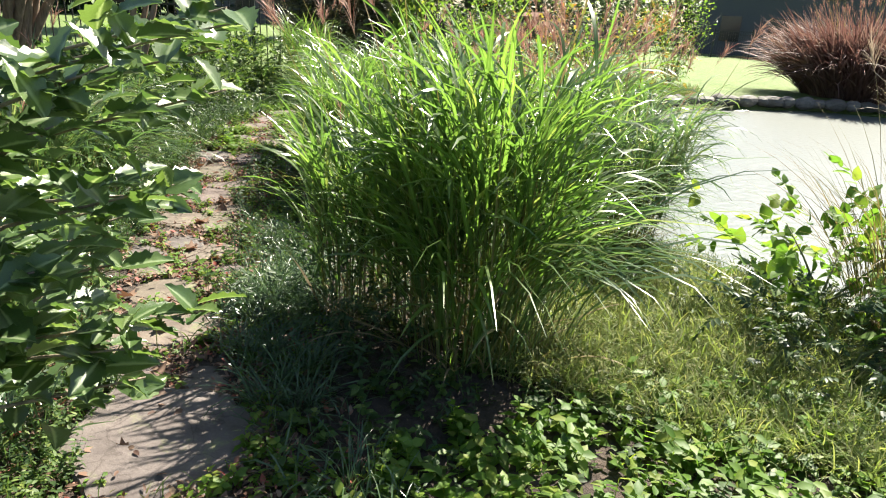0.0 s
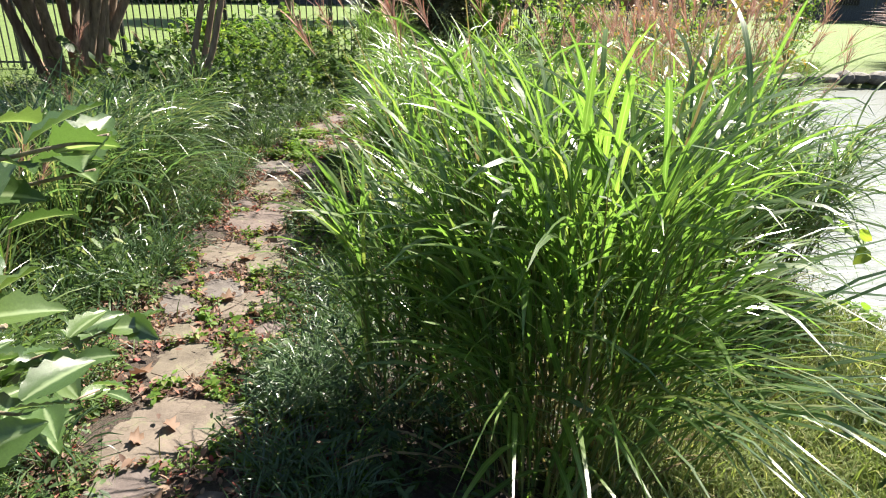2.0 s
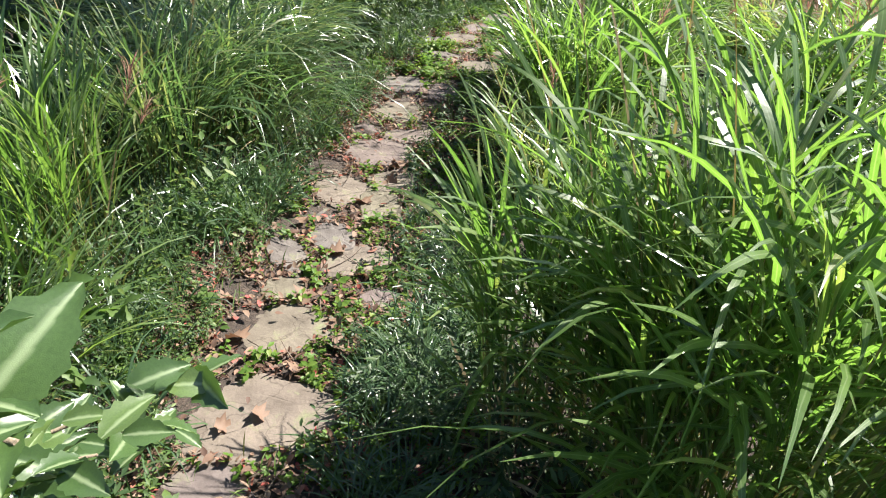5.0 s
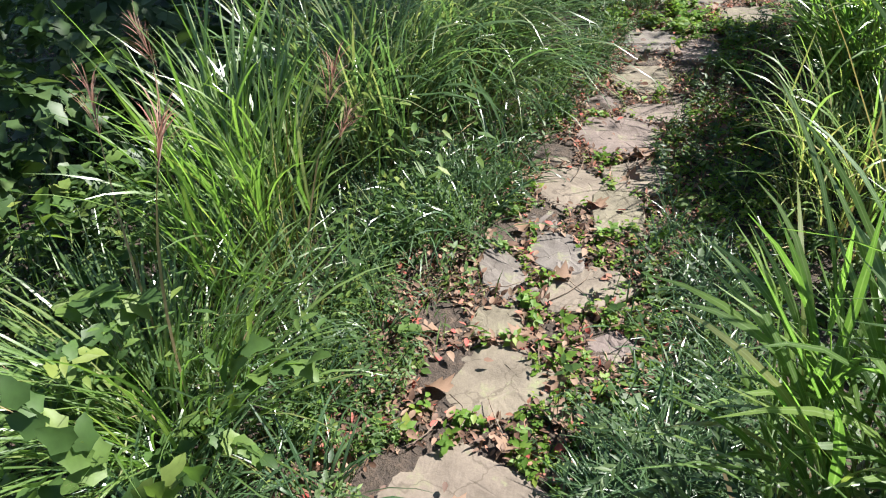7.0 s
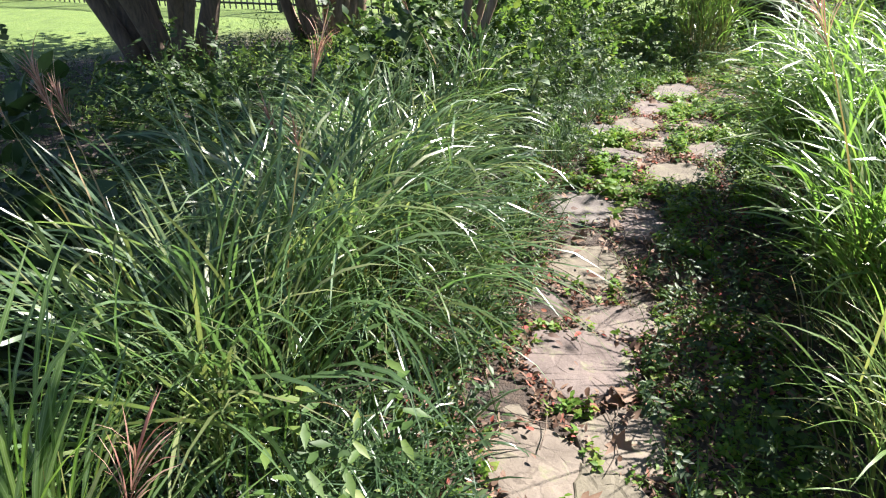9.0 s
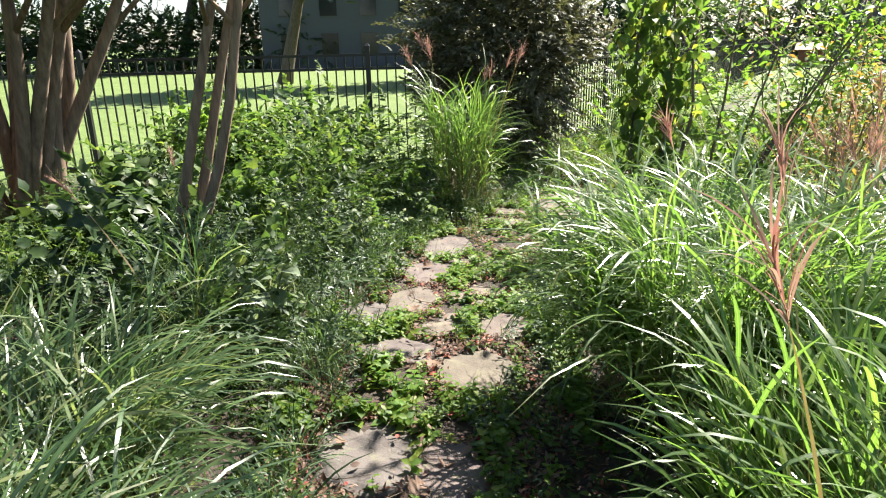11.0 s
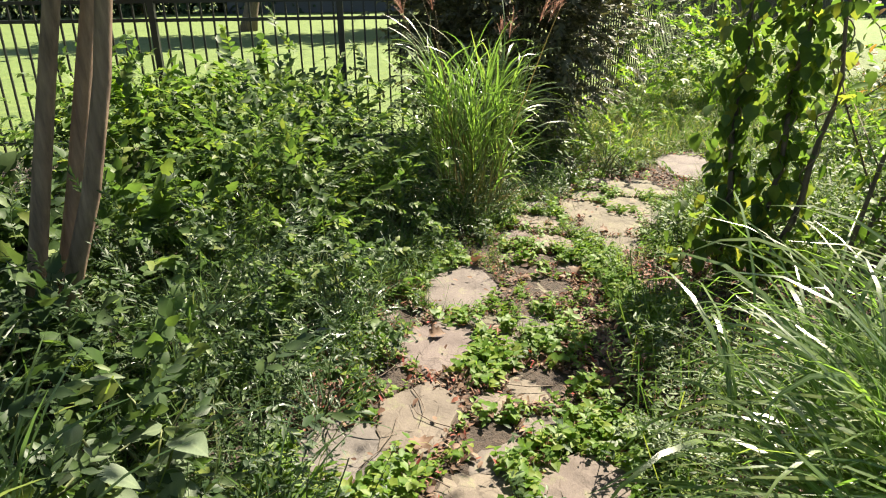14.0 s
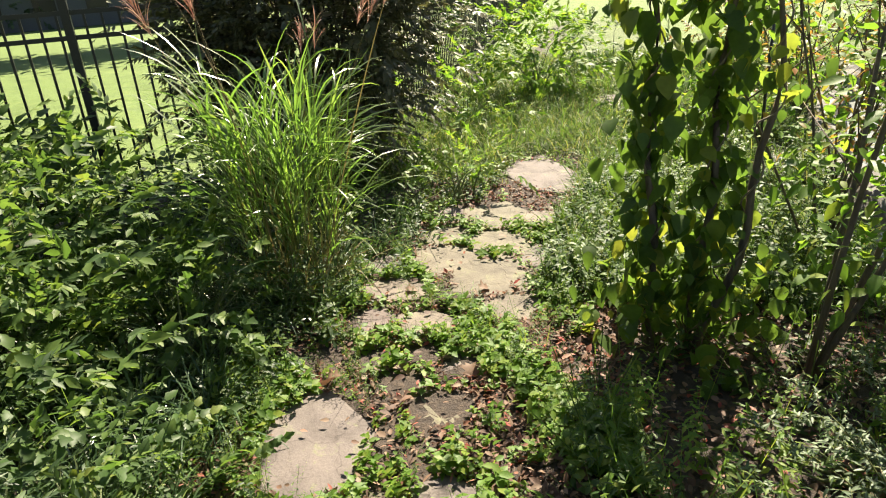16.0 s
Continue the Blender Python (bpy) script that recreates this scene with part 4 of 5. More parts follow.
def broad_leaf_plant(x, y):
    """A few upright stalks with large soft ovate leaves."""
    g = np.random.default_rng(41)
    root = thing("broad_leaved_plant", "young plant with large silvery-green oval leaves in the bed", "plant", x, y, float(ground_z(np.array(x), np.array(y))))
    lv, lf, luv = leaf_shape(0.72, 0.08, 0.3, 6)
    me = mesh_np("leaf", lv, lf, luv, smooth=True)
    me.materials.append(M_SILVER_LEAF)
    for i in range(4):
        a = i * 1.6 + 0.4
        e = Vector((math.cos(a) * 0.14, math.sin(a) * 0.14, 0.3 + 0.16 * g.random()))
        bm = bmesh.new()
        tube(bm, [(0, 0, -0.03), e * 0.5 + Vector((0, 0, 0.04)), e], [0.006, 0.005, 0.003], 6)
        stalk = part("stalk", bm, M_CULM, root)
        for k in range(9):
            q = 0.35 + 0.65 * (k + 1) / 9
            leaf = new("leaf", me)
            leaf.parent = stalk
            leaf.matrix_basis = Matrix.Translation(e * q) @ Matrix.Rotation(k * 2.4 + a, 4, "Z") @ Matrix.Rotation(-0.5 + 0.4 * g.normal(), 4, "X") @ Matrix.Scale(0.075 + 0.05 * g.random(), 4)


broad_leaf_plant(-4.4, 2.68)


def feathery_weed(x, y, n, reach, seed):
    """Arching wands set with short side shoots of tiny pale leaves."""
    g = np.random.default_rng(seed)
    root = thing("feathery_weed", "arching feathery weed with tiny pale green leaves", "weeds", x, y, float(ground_z(np.array(x), np.array(y))), "feathery weeds")
    pos, way = [], []
    for i in range(n):
        a, ln = g.random() * 6.28, reach * (0.6 + 0.6 * g.random())
        d = Vector((math.cos(a), math.sin(a), 0))
        pts = [d * ln * (0.2 * q + 0.55 * q * q) + Vector((0, 0, ln * (0.95 * q - 0.42 * q * q) - 0.02)) for q in np.linspace(0, 1, 9)]
        bm = bmesh.new()
        tube(bm, pts, list(np.linspace(0.0032, 0.001, 9)), 5)
        for k in range(22):
            q = 0.2 + 0.8 * k / 21
            j = min(7, int(q * 8))
            p = pts[j].lerp(pts[j + 1], q * 8 - j)
            b = a + (1 if k % 2 else -1) * (0.9 + 0.3 * g.normal())
            e = p + Vector((math.cos(b), math.sin(b), 0.35 + 0.3 * g.normal())) * ln * 0.2 * (1.15 - q) * (0.6 + 0.7 * g.random())
            tube(bm, [p, e], [0.0013, 0.0006], 4)
            for m in range(9):
                pos.append(tuple(p.lerp(e, (m + 0.5) / 9)))
                way.append(tuple((e - p).normalized() * 0.6 + Vector((g.normal(), g.normal(), g.normal())) * 0.7))
        tagged(part("wand", bm, M_CULM, root))
    pos, way = np.array(pos), np.array(way)
    way /= np.linalg.norm(way, axis=1, keepdims=True)
    link("leaves", scatter_mesh("leaves", LEAF_THIN[0], LEAF_THIN[1], pos, outward_turns(way, g, 0.3), 0.015 + 0.014 * g.random(len(pos)), LEAF_THIN[2]), M_SILVER_LEAF, root, "", "stuff")


for i, (x, y, n, reach) in enumerate([(-3.3, 3.9, 7, 0.4), (-3.12, 4.25, 9, 0.5), (-2.85, 4.35, 8, 0.55), (-2.75, 4.7, 7, 0.5), (-3.05, 3.75, 6, 0.4)]):
    feathery_weed(x, y, n, reach, 50 + i)


# ---- holly ----
def holly_leaf_mesh():
    """A stiff spiny-edged leaf of length 1."""
    v, f, uv = [], [], []
    rows = 10
    for i in range(rows + 1):
        s = i / rows
        w = 0.27 * math.sin(math.pi * (0.04 + 0.96 * s) ** 0.85) + 0.012
        if 0 < i < rows:
            w *= 1.1 if i % 2 else 0.92
        spine = 0.06 if i % 2 else 0.0
        for q in (-1, -0.55, 0, 0.55, 1):
            v.append((q * w, s + spine * abs(q) * (0.5), 0.16 * w * abs(q) * 2 - 0.2 * s * s + (0.03 if abs(q) == 1 and i % 2 else 0)))
            uv.append(((q + 1) / 2, s))
        if i:
            b = 5 * i
            f += [(b - 5 + j, b - 4 + j, b + 1 + j, b + j) for j in range(4)]
    me = mesh_np("holly_leaf", np.array(v), np.array(f), np.array(uv), smooth=True)
    me.materials.append(M_HOLLY)
    return me


HOLLY = holly_leaf_mesh()


def holly_bush(x, y, branches, per, seed):
    g = np.random.default_rng(seed)
    root = thing("holly_bush", "glossy dark green holly with spiny leaves reaching over the path", "shrub", x, y, 0)
    bm = bmesh.new()
    tube(bm, [(0, 0, -0.05), (0.01, 0.0, 0.5), (-0.01, 0.01, 1.0), (0, 0, 1.3)], [0.016, 0.013, 0.009, 0.004], 7)
    part("stem", bm, M_TWIG, root)
    for bx, by, bz in branches:
        e = Vector((bx - x, by - y, bz))
        s = Vector((g.normal() * 0.04, g.normal() * 0.04, 0.74 * bz))
        mid = s.lerp(e, 0.5) + Vector((0, 0, 0.05))
        pts = [s.lerp(mid, q / 4) if q < 4 else mid.lerp(e, (q - 4) / 4) for q in range(9)]
        bm = bmesh.new()
        tube(bm, pts, list(np.linspace(0.006, 0.002, 9)), 6)
        br = part("branch", bm, M_TWIG, root)
        d = (e - s).normalized()
        for i in range(per):
            q = 0.2 + 0.8 * (i + g.random()) / per
            p = s.lerp(mid, q * 2) if q < 0.5 else mid.lerp(e, q * 2 - 1)
            p = p + Vector((g.normal(), g.normal(), g.normal())) * 0.07 * (1.15 - q)
            a = i * 2.4 + g.normal() * 0.4
            way = (d * 0.8 + Vector((math.cos(a), math.sin(a), 0.05 + 0.22 * g.normal()))).normalized()
            side = way.cross(Vector((0, 0, 1))).normalized()
            up = side.cross(way)
            m3 = Matrix((side, way, up)).transposed().to_4x4()
            leaf = new("leaf", HOLLY)
            leaf.parent = br
            leaf.matrix_basis = Matrix.Translation(p) @ m3 @ Matrix.Rotation(g.normal() * 0.5, 4, "Y") @ Matrix.Scale(0.062 + 0.04 * g.random(), 4)


holly_bush(-0.45, -1.6, [(0.12, -1.21, 1.15), (0.07, -1.24, 1.24), (0.04, -1.36, 1.19), (0.0, -1.44, 1.1), (-0.02, -1.49, 0.88), (-0.04, -1.34, 0.84), (-0.03, -1.2, 0.96), (-0.02, -1.34, 0.68), (0.02, -1.19, 0.71), (-0.07, -1.48, 0.73), (-0.1, -1.6, 1.1), (-0.15, -1.7, 0.9), (-0.1, -1.25, 0.55), (-0.2, -1.4, 1.05)], 34, 1)
holly_bush(-0.8, -1.3, [(0.14, -1.22, 1.28), (0.04, -1.06, 1.26), (-0.08, -1.11, 0.92), (-0.07, -1.02, 1.2), (-0.6, -0.72, 0.72), (-0.45, -0.92, 0.8), (-0.5, -1.0, 0.72), (-0.75, -0.74, 0.5), (-0.8, -0.95, 0.6), (-0.75, -1.0, 0.8), (-0.95, -0.85, 0.42), (-0.35, -1.15, 0.6)], 24, 2)


# ---- fence ----
def fence_panel(x, y, ang, length=1.74, fine=True, group="fence panels"):
    root = thing("fence_panel", "black metal picket fence panel before a mown lawn", "fence", x, y, -0.02, group)
    root.rotation_euler = (0, 0, ang)
    bm = bmesh.new()
    box(bm, 0.055, 0.055, 1.48, Matrix.Translation((0, 0, 0.74)))
    bmesh.ops.create_cone(bm, cap_ends=True, segments=4, radius1=0.045, radius2=0.006, depth=0.035, matrix=Matrix.Translation((0, 0, 1.497)) @ Matrix.Rotation(math.pi / 4, 4, "Z"))
    part("post", bm, M_IRON, root)
    for z in (0.12, 1.22, 1.38):
        bm = bmesh.new()
        box(bm, length - 0.056, 0.03, 0.03, Matrix.Translation((length / 2, 0, z)))
        part("rail", bm, M_IRON, root)
    bm = bmesh.new()
    box(bm, 0.016, 0.016, 1.36, Matrix.Translation((0, 0, 0.71)))
    me = bpy.data.meshes.new("picket")
    bm.to_mesh(me)
    bm.free()
    me.materials.append(M_IRON)
    for i in range(15):
        p = new("picket", me)
        p.parent = root
        p.location = (length * (i + 1) / 16, 0, 0)
    return root


FA = math.atan2(6.97 - 6.03, -7.13 + 8.52)
first = fence_panel(-8.52, 6.03, FA)
for i in [-6, -5, -4, -3, -2, -1, 1]:
    copy_thing(first, Matrix.Translation((-8.52 + 1.69 * i * math.cos(FA), 6.03 + 1.69 * i * math.sin(FA), -0.02)) @ Matrix.Rotation(FA, 4, "Z"))
corner = (-8.52 + 1.69 * 2 * math.cos(FA), 6.03 + 1.69 * 2 * math.sin(FA))
for i in range(16):     # the run past the evergreen, towards the far lawn
    copy_thing(first, Matrix.Translation((corner[0] - 0.02 * i, corner[1] + 1.74 * i, -0.02)) @ Matrix.Rotation(math.pi / 2, 4, "Z"))


def far_fence(x0, y0, x1, y1):
    """Distant fence run, too fine to tell its pickets apart singly."""
    n = int(math.hypot(x1 - x0, y1 - y0) / 1.83)
    ang = math.atan2(y1 - y0, x1 - x0)
    root = thing("far_fence", "black metal picket fence across the far side of the lawn", "fence", x0, y0, -0.02, "fence panels")
    root.rotation_euler = (0, 0, ang)
    bm = bmesh.new()
    for i in range(n):
        for j in range(1, 16):
            box(bm, 0.018, 0.018, 1.36, Matrix.Translation(((i + j / 16) * 1.83, 0, 0.71)))
    tagged(part("pickets", bm, M_IRON, root), kind="stuff")
    for z in (0.12, 1.22, 1.38):
        bm = bmesh.new()
        box(bm, n * 1.83, 0.03, 0.03, Matrix.Translation((n * 0.915, 0, z)))
        part("rail", bm, M_IRON, root)
    bm = bmesh.new()
    box(bm, 0.07, 0.07, 1.5, Matrix.Translation((0, 0, 0.75)))
    me = bpy.data.meshes.new("post")
    bm.to_mesh(me)
    bm.free()
    me.materials.append(M_IRON)
    for i in range(n + 1):
        p = new("post", me)
        p.parent = root
        p.location = (i * 1.83, 0, 0)


far_fence(-6.2, 36.2, 22, 41)

# ---- distance ----
first_tree = limb_tree("tree", "dark leafy tree beyond the fence", -22, 20, 1, 6.0, 0.28, 5200, 0.34, M_LEAF_DARKENED, M_BARK_DARK, (3.2, 3.2, 2.4), 0.8, seed=21, clumps=60)
second_tree = limb_tree("tree", "dark leafy tree beyond the fence", -17, 26, 1, 6.5, 0.25, 5200, 0.34, M_LEAF, M_BARK_DARK, (3.4, 3.4, 2.8), 0.6, seed=22, clumps=60)
g = np.random.default_rng(77)
for i in range(34):
    a = -2.1 + 3.6 * i / 33
    r = 52 + 14 * g.random()
    m = Matrix.Translation((r * math.sin(a), 4 + r * math.cos(a), 0)) @ Matrix.Rotation(g.random() * 6.28, 4, "Z")
    t = copy_thing((first_tree, second_tree)[i % 2], m)
    t.scale = (1.2 + 0.5 * g.random(),) * 3
for i in range(60):
    a = -2.2 + 3.8 * i / 59
    r = 47 + 5 * g.random()
    if i == 0:
        hedge = shrub("hedge_shrub", "dark dense shrub at the far edge of the lawn", "shrub", r * math.sin(a), 4 + r * math.cos(a), (2.4, 2.0), 3.4, 2600, 0.34, M_LEAF_DARKENED, None, 10, LEAF, 50, seed=90, spread=0.4, rad=0.04, group="far hedge")
    else:
        copy_thing(hedge, Matrix.Translation((r * math.sin(a), 4 + r * math.cos(a), 0)) @ Matrix.Rotation(g.random() * 6.28, 4, "Z"))


def far_house(x, y, ang):
    root = thing("house", "dark grey house beyond the fence", "house", x, y, 0)
    root.rotation_euler = (0, 0, ang)
    bm = bmesh.new()
    box(bm, 14, 8, 5.2, Matrix.Translation((0, 0, 2.6)))
    wall = part("wall", bm, M_WALL_FAR, root)
    bm = bmesh.new()
    p = [bm.verts.new(c) for c in ((-7.5, -4.5, 5.2), (7.5, -4.5, 5.2), (7.5, 4.5, 5.2), (-7.5, 4.5, 5.2), (-7.5, 0, 8), (7.5, 0, 8))]
    for f in ((0, 1, 5, 4), (2, 3, 4, 5), (0, 4, 3), (1, 2, 5), (3, 2, 1, 0)):
        bm.faces.new([p[k] for k in f])
    part("roof", bm, M_ROOF, root)
    for z in (1.5, 4.0):
        for k in range(5):
            bm = bmesh.new()
            box(bm, 1.1, 0.1, 1.4, Matrix.Translation((-5.2 + 2.6 * k, -4.03, z)))
            part("window", bm, M_GLASS, root)


far_house(2.5, 46.5, 0.1)
far_house(-34, 40, 0.75)


def feeder():
    root = thing("bird_feeder", "small reddish wooden bird feeder on a dark pole", "bird feeder", -2.55, 7.9, 0)
    bm = bmesh.new()
    tube(bm, [(0, 0, -0.1), (0, 0, 0.6), (0, 0, 1.18)], [0.012, 0.011, 0.01], 8)
    part("pole", bm, M_IRON, root)
    bm = bmesh.new()
    box(bm, 0.2, 0.16, 0.16, Matrix.Translation((0, 0, 1.26)))
    bmesh.ops.bevel(bm, geom=bm.edges[:], offset=0.008, segments=1, affect="EDGES")
    part("box", bm, M_FEEDER, root)
    bm = bmesh.new()
    for s in (-1, 1):
        box(bm, 0.26, 0.14, 0.015, Matrix.Translation((0, s * 0.055, 1.37)) @ Matrix.Rotation(-s * 0.5, 4, "X"))
    part("roof", bm, M_FEEDER, root)


feeder()


# ---- path of flagstones ----
path = thing("flagstone_path", "irregular weathered sandstone flags with litter and weeds between", "path", kind="structure")
STONES = []


def flag(x, y, w, d, turn, thick=0.05, z=0.012, parent=None, material=None, name="flagstone"):
    """One irregular split stone with a rounded, chipped edge."""
    i = len(STONES)
    z -= 0.008 * (max(w, d) < 0.24)
    w, d = (w * 1.2, d * 1.2) if max(w, d) > 0.2 else (w * 1.08, d * 1.08)
    STONES.append((x, y, max(w, d) * 0.5, w, d, radians(turn)))
    g = np.random.default_rng(500 + i)
    n = int(g.integers(5, 8))
    a = np.sort((np.arange(n) + 0.35 * g.random(n)) * 2 * np.pi / n)
    sq = 1 / np.maximum(np.abs(np.cos(a)), np.abs(np.sin(a))) ** 0.9
    rad = sq * (0.92 + 0.24 * g.random(n))
    ring = []
    for j in range(n):
        for q in (0.0, 0.2, 0.4, 0.6, 0.8):
            k = (j + 1) % n
            px = (1 - q) * rad[j] * math.cos(a[j]) + q * rad[k] * math.cos(a[k])
            py = (1 - q) * rad[j] * math.sin(a[j]) + q * rad[k] * math.sin(a[k])
            s = 1 + 0.026 * g.normal()
            ring.append((px * s * w * 0.5, py * s * d * 0.5))
    bm = bmesh.new()
    rows = []
    for inset, h in ((1.0, -thick), (1.0, -0.012), (0.975, -0.003), (0.93, 0.0), (0.5, 0.002)):
        rows.append([bm.verts.new((px * inset, py * inset, h + (0.0012 * g.normal() if inset < 0.96 else 0))) for px, py in ring])
    m = len(ring)
    for lo, hi in zip(rows, rows[1:]):
        for j in range(m):
            bm.faces.new((lo[j], lo[(j + 1) % m], hi[(j + 1) % m], hi[j]))
    bm.faces.new(rows[-1])
    ob = part(name, bm, material or M_FLAG, parent or path)
    ob.matrix_basis = Matrix.Translation((x, y, z + 0.006 * g.normal())) @ Matrix.Rotation(radians(turn), 4, "Z") @ Euler((0.03 * g.normal(), 0.03 * g.normal(), 0)).to_matrix().to_4x4()
    return ob


flag(-0.52, -0.88, 0.50, 0.46, 31)
flag(-0.1, -1.15, 0.35, 0.3, 10)
flag(-0.96, -0.63, 0.22, 0.2, 39)
flag(-1.14, -0.38, 0.5, 0.33, 50)
flag(-1.45, -0.11, 0.35, 0.27, 62)
flag(-1.64, 0.06, 0.15, 0.15, 66)
flag(-1.85, 0.21, 0.14, 0.24, 75)
flag(-1.85, 0.44, 0.16, 0.25, 59)
flag(-2.21, 0.76, 0.28, 0.3, 62)
flag(-1.62, 0.39, 0.27, 0.16, 84)
flag(-1.36, 0.30, 0.17, 0.14, 59)
flag(-1.95, 0.80, 0.16, 0.3, 56)
flag(-2.47, 1.22, 0.33, 0.34, 55)
flag(-2.56, 1.52, 0.3, 0.2, 54)
flag(-2.92, 1.75, 0.27, 0.31, 53)
flag(-2.80, 1.40, 0.18, 0.22, 54)
flag(-2.59, 1.72, 0.12, 0.2, 52)
flag(-3.39, 2.25, 0.38, 0.42, 51)
flag(-2.12, 1.04, 0.22, 0.24, 53)
flag(-3.05, 2.3, 0.24, 0.3, 40)
flag(-3.36, 3.02, 0.33, 0.38, 29)
flag(-3.83, 3.02, 0.38, 0.25, 29)
flag(-4.25, 3.31, 0.31, 0.32, 29)
flag(-4.14, 3.60, 0.28, 0.36, 27)
flag(-3.49, 3.53, 0.28, 0.28, 29)
flag(-4.33, 4.07, 0.30, 0.38, 24)
flag(-3.84, 4.01, 0.23, 0.22, 23)
flag(-3.72, 3.76, 0.14, 0.12, 24)
flag(-4.04, 4.46, 0.22, 0.16, 15)
flag(-4.54, 4.64, 0.34, 0.54, 14)
flag(-4.33, 5.48, 0.25, 0.2, 10)
flag(-4.58, 5.78, 0.32, 0.22, 5)
flag(-4.18, 5.98, 0.31, 0.4, 12)
flag(-4.42, 6.15, 0.38, 0.32, 10)
flag(-4.19, 6.43, 0.32, 0.32, 10)
flag(-4.24, 6.88, 0.38, 0.48, 8)
flag(-4.05, 7.72, 0.42, 0.74, 29)
flag(-3.54, 10.46, 0.45, 0.8, -8)
flag(-2.5, 7.75, 0.5, 0.3, 6)
flag(-2.4, 8.25, 0.5, 0.6, 40)
flag(-2.55, 7.15, 0.3, 0.36, 70)
for fx, fy, fw, fd, turn in [(-4.62, 5.48, 0.22, 0.22, 8), (-4.0, 5.66, 0.26, 0.24, 12), (-4.31, 5.76, 0.19, 0.18, 4), (-4.74, 6.08, 0.23, 0.26, 10), (-4.5, 6.5, 0.26, 0.28, 9), (-3.92, 6.3, 0.23, 0.28, 6), (-4.55, 6.86, 0.23, 0.28, 14), (-3.95, 6.8, 0.22, 0.28, 3)]:
    flag(fx, fy, fw, fd, turn)

g = np.random.default_rng(31)
tries = 0
while len(STONES) < 84 and tries < 6000:      # smaller, sunken slabs that fill the path between the large ones
    tries += 1
    fy = -1.1 + 7.9 * g.random()
    fx = float(path_line(fy)) + 0.3 * (2 * g.random() - 1)
    fr = 0.08 + 0.07 * g.random()
    if all(math.hypot(fx - a, fy - b) > r * 0.92 + fr for a, b, r, *_ in STONES):
        flag(fx, fy, fr * 2.1, fr * 1.9, g.random() * 360, z=0.003)

# ---- stones round the pond ----
rim = thing("pond_edging", "rough grey stones lining the pond bank", "stone edging", kind="structure")
g = np.random.default_rng(12)
for i in range(120):
    a = 2 * math.pi * (i + 0.4 * g.random()) / 120
    u, v = math.cos(a), math.sin(a)
    q = (abs(u) ** 2.3 + abs(v) ** 2.3) ** (-1 / 2.3)
    y = 8.25 + 6.35 * 1.01 * q * v
    x = 3.1 + 0.15 * (y - 5.5) + 5.4 * 1.01 * q * u
    if y < 6.9:
        continue
    bm = bmesh.new()
    bmesh.ops.create_icosphere(bm, subdivisions=2, radius=0.5)
    for vert in bm.verts:
        vert.co *= 1 + 0.22 * noise.noise(vert.co * 2.2 + Vector((i * 3.1, 0, 0)))
    ob = part("stone", bm, M_ROCK, rim)
    ob.matrix_basis = Matrix.Translation((x, y, -0.02)) @ Matrix.Rotation(a + math.pi / 2 + 0.3 * g.normal(), 4, "Z") @ Matrix.Diagonal((0.3 + 0.3 * g.random(), 0.24 + 0.1 * g.random(), 0.16 + 0.14 * g.random(), 1))


# ---- ground cover ----
def off_stones(p, slack=0.0):
    keep = np.ones(len(p), bool)
    for sx, sy, sr, w, d, a in STONES:
        u, v = p[:, 0] - sx, p[:, 1] - sy
        keep &= np.hypot((u * math.cos(a) + v * math.sin(a)) / (w * 0.43 + slack), (v * math.cos(a) - u * math.sin(a)) / (d * 0.43 + slack)) > 1
    return keep


def spots(n, x0, x1, y0, y1, test=None):
    p = np.stack([x0 + (x1 - x0) * rng.random(n), y0 + (y1 - y0) * rng.random(n)], -1)
    p = p[pond_depth(p[:, 0], p[:, 1]) > 1.03]
    p = p[off_stones(p)]
    if test is not None:
        p = p[test(p)]
    return np.concatenate([p, ground_z(p[:, 0], p[:, 1])[:, None]], 1)


def patchy(p, scale, level, off=0.0):
    f = np.sin(p[:, 0] * scale + off) * np.cos(p[:, 1] * scale * 1.3 + 2 * off) + 0.5 * np.sin(p[:, 0] * scale * 2.7 + p[:, 1] * scale * 2.1 + off)
    return f + rng.normal(0, 0.25, len(p)) > level


def to_path(p):
    return p[:, 0] - path_line(p[:, 1])


def cover(name, label, pts, leaf, height, template, material, tilt=(-25, 45)):
    pts = pts.copy()
    pts[:, 2] += height * rng.random(len(pts)) ** 1.3 + 0.006
    me = scatter_mesh(name, template[0], template[1], pts, turns_for(len(pts), *tilt), leaf * (0.55 + 0.8 * rng.random(len(pts))), template[2])
    tagged(link(name, me, material), label, "ground cover", kind="stuff")


def turf(name, label, pts, lo, hi, width, material, lean=(5, 55), bend=(20, 90)):
    n = len(pts)
    v, f, uv, _ = strips(pts, rng.random(n) * 2 * np.pi, lo + (hi - lo) * rng.random(n), np.full(n, width), lean[0] + (lean[1] - lean[0]) * rng.random(n), bend[0] + (bend[1] - bend[0]) * rng.random(n), 1.3, 3, 0.8)
    tagged(link(name, mesh_np(name, v, f, uv), material), label, "grass", kind="stuff")


left = lambda p: to_path(p) < -0.22
bed = lambda p: left(p) & (p[:, 1] < 6.4 + 0.56 / 0.83 * (p[:, 0] + 7.13))


def sprigs(name, label, pts, template, material, lo=0.6, hi=1.3, lean=18):
    n = len(pts)
    me = scatter_mesh(name, template[0], template[1], pts, turns_for(n, -lean, lean), lo + (hi - lo) * rng.random(n), template[2])
    tagged(link(name, me, material), label, "ground cover", kind="stuff")


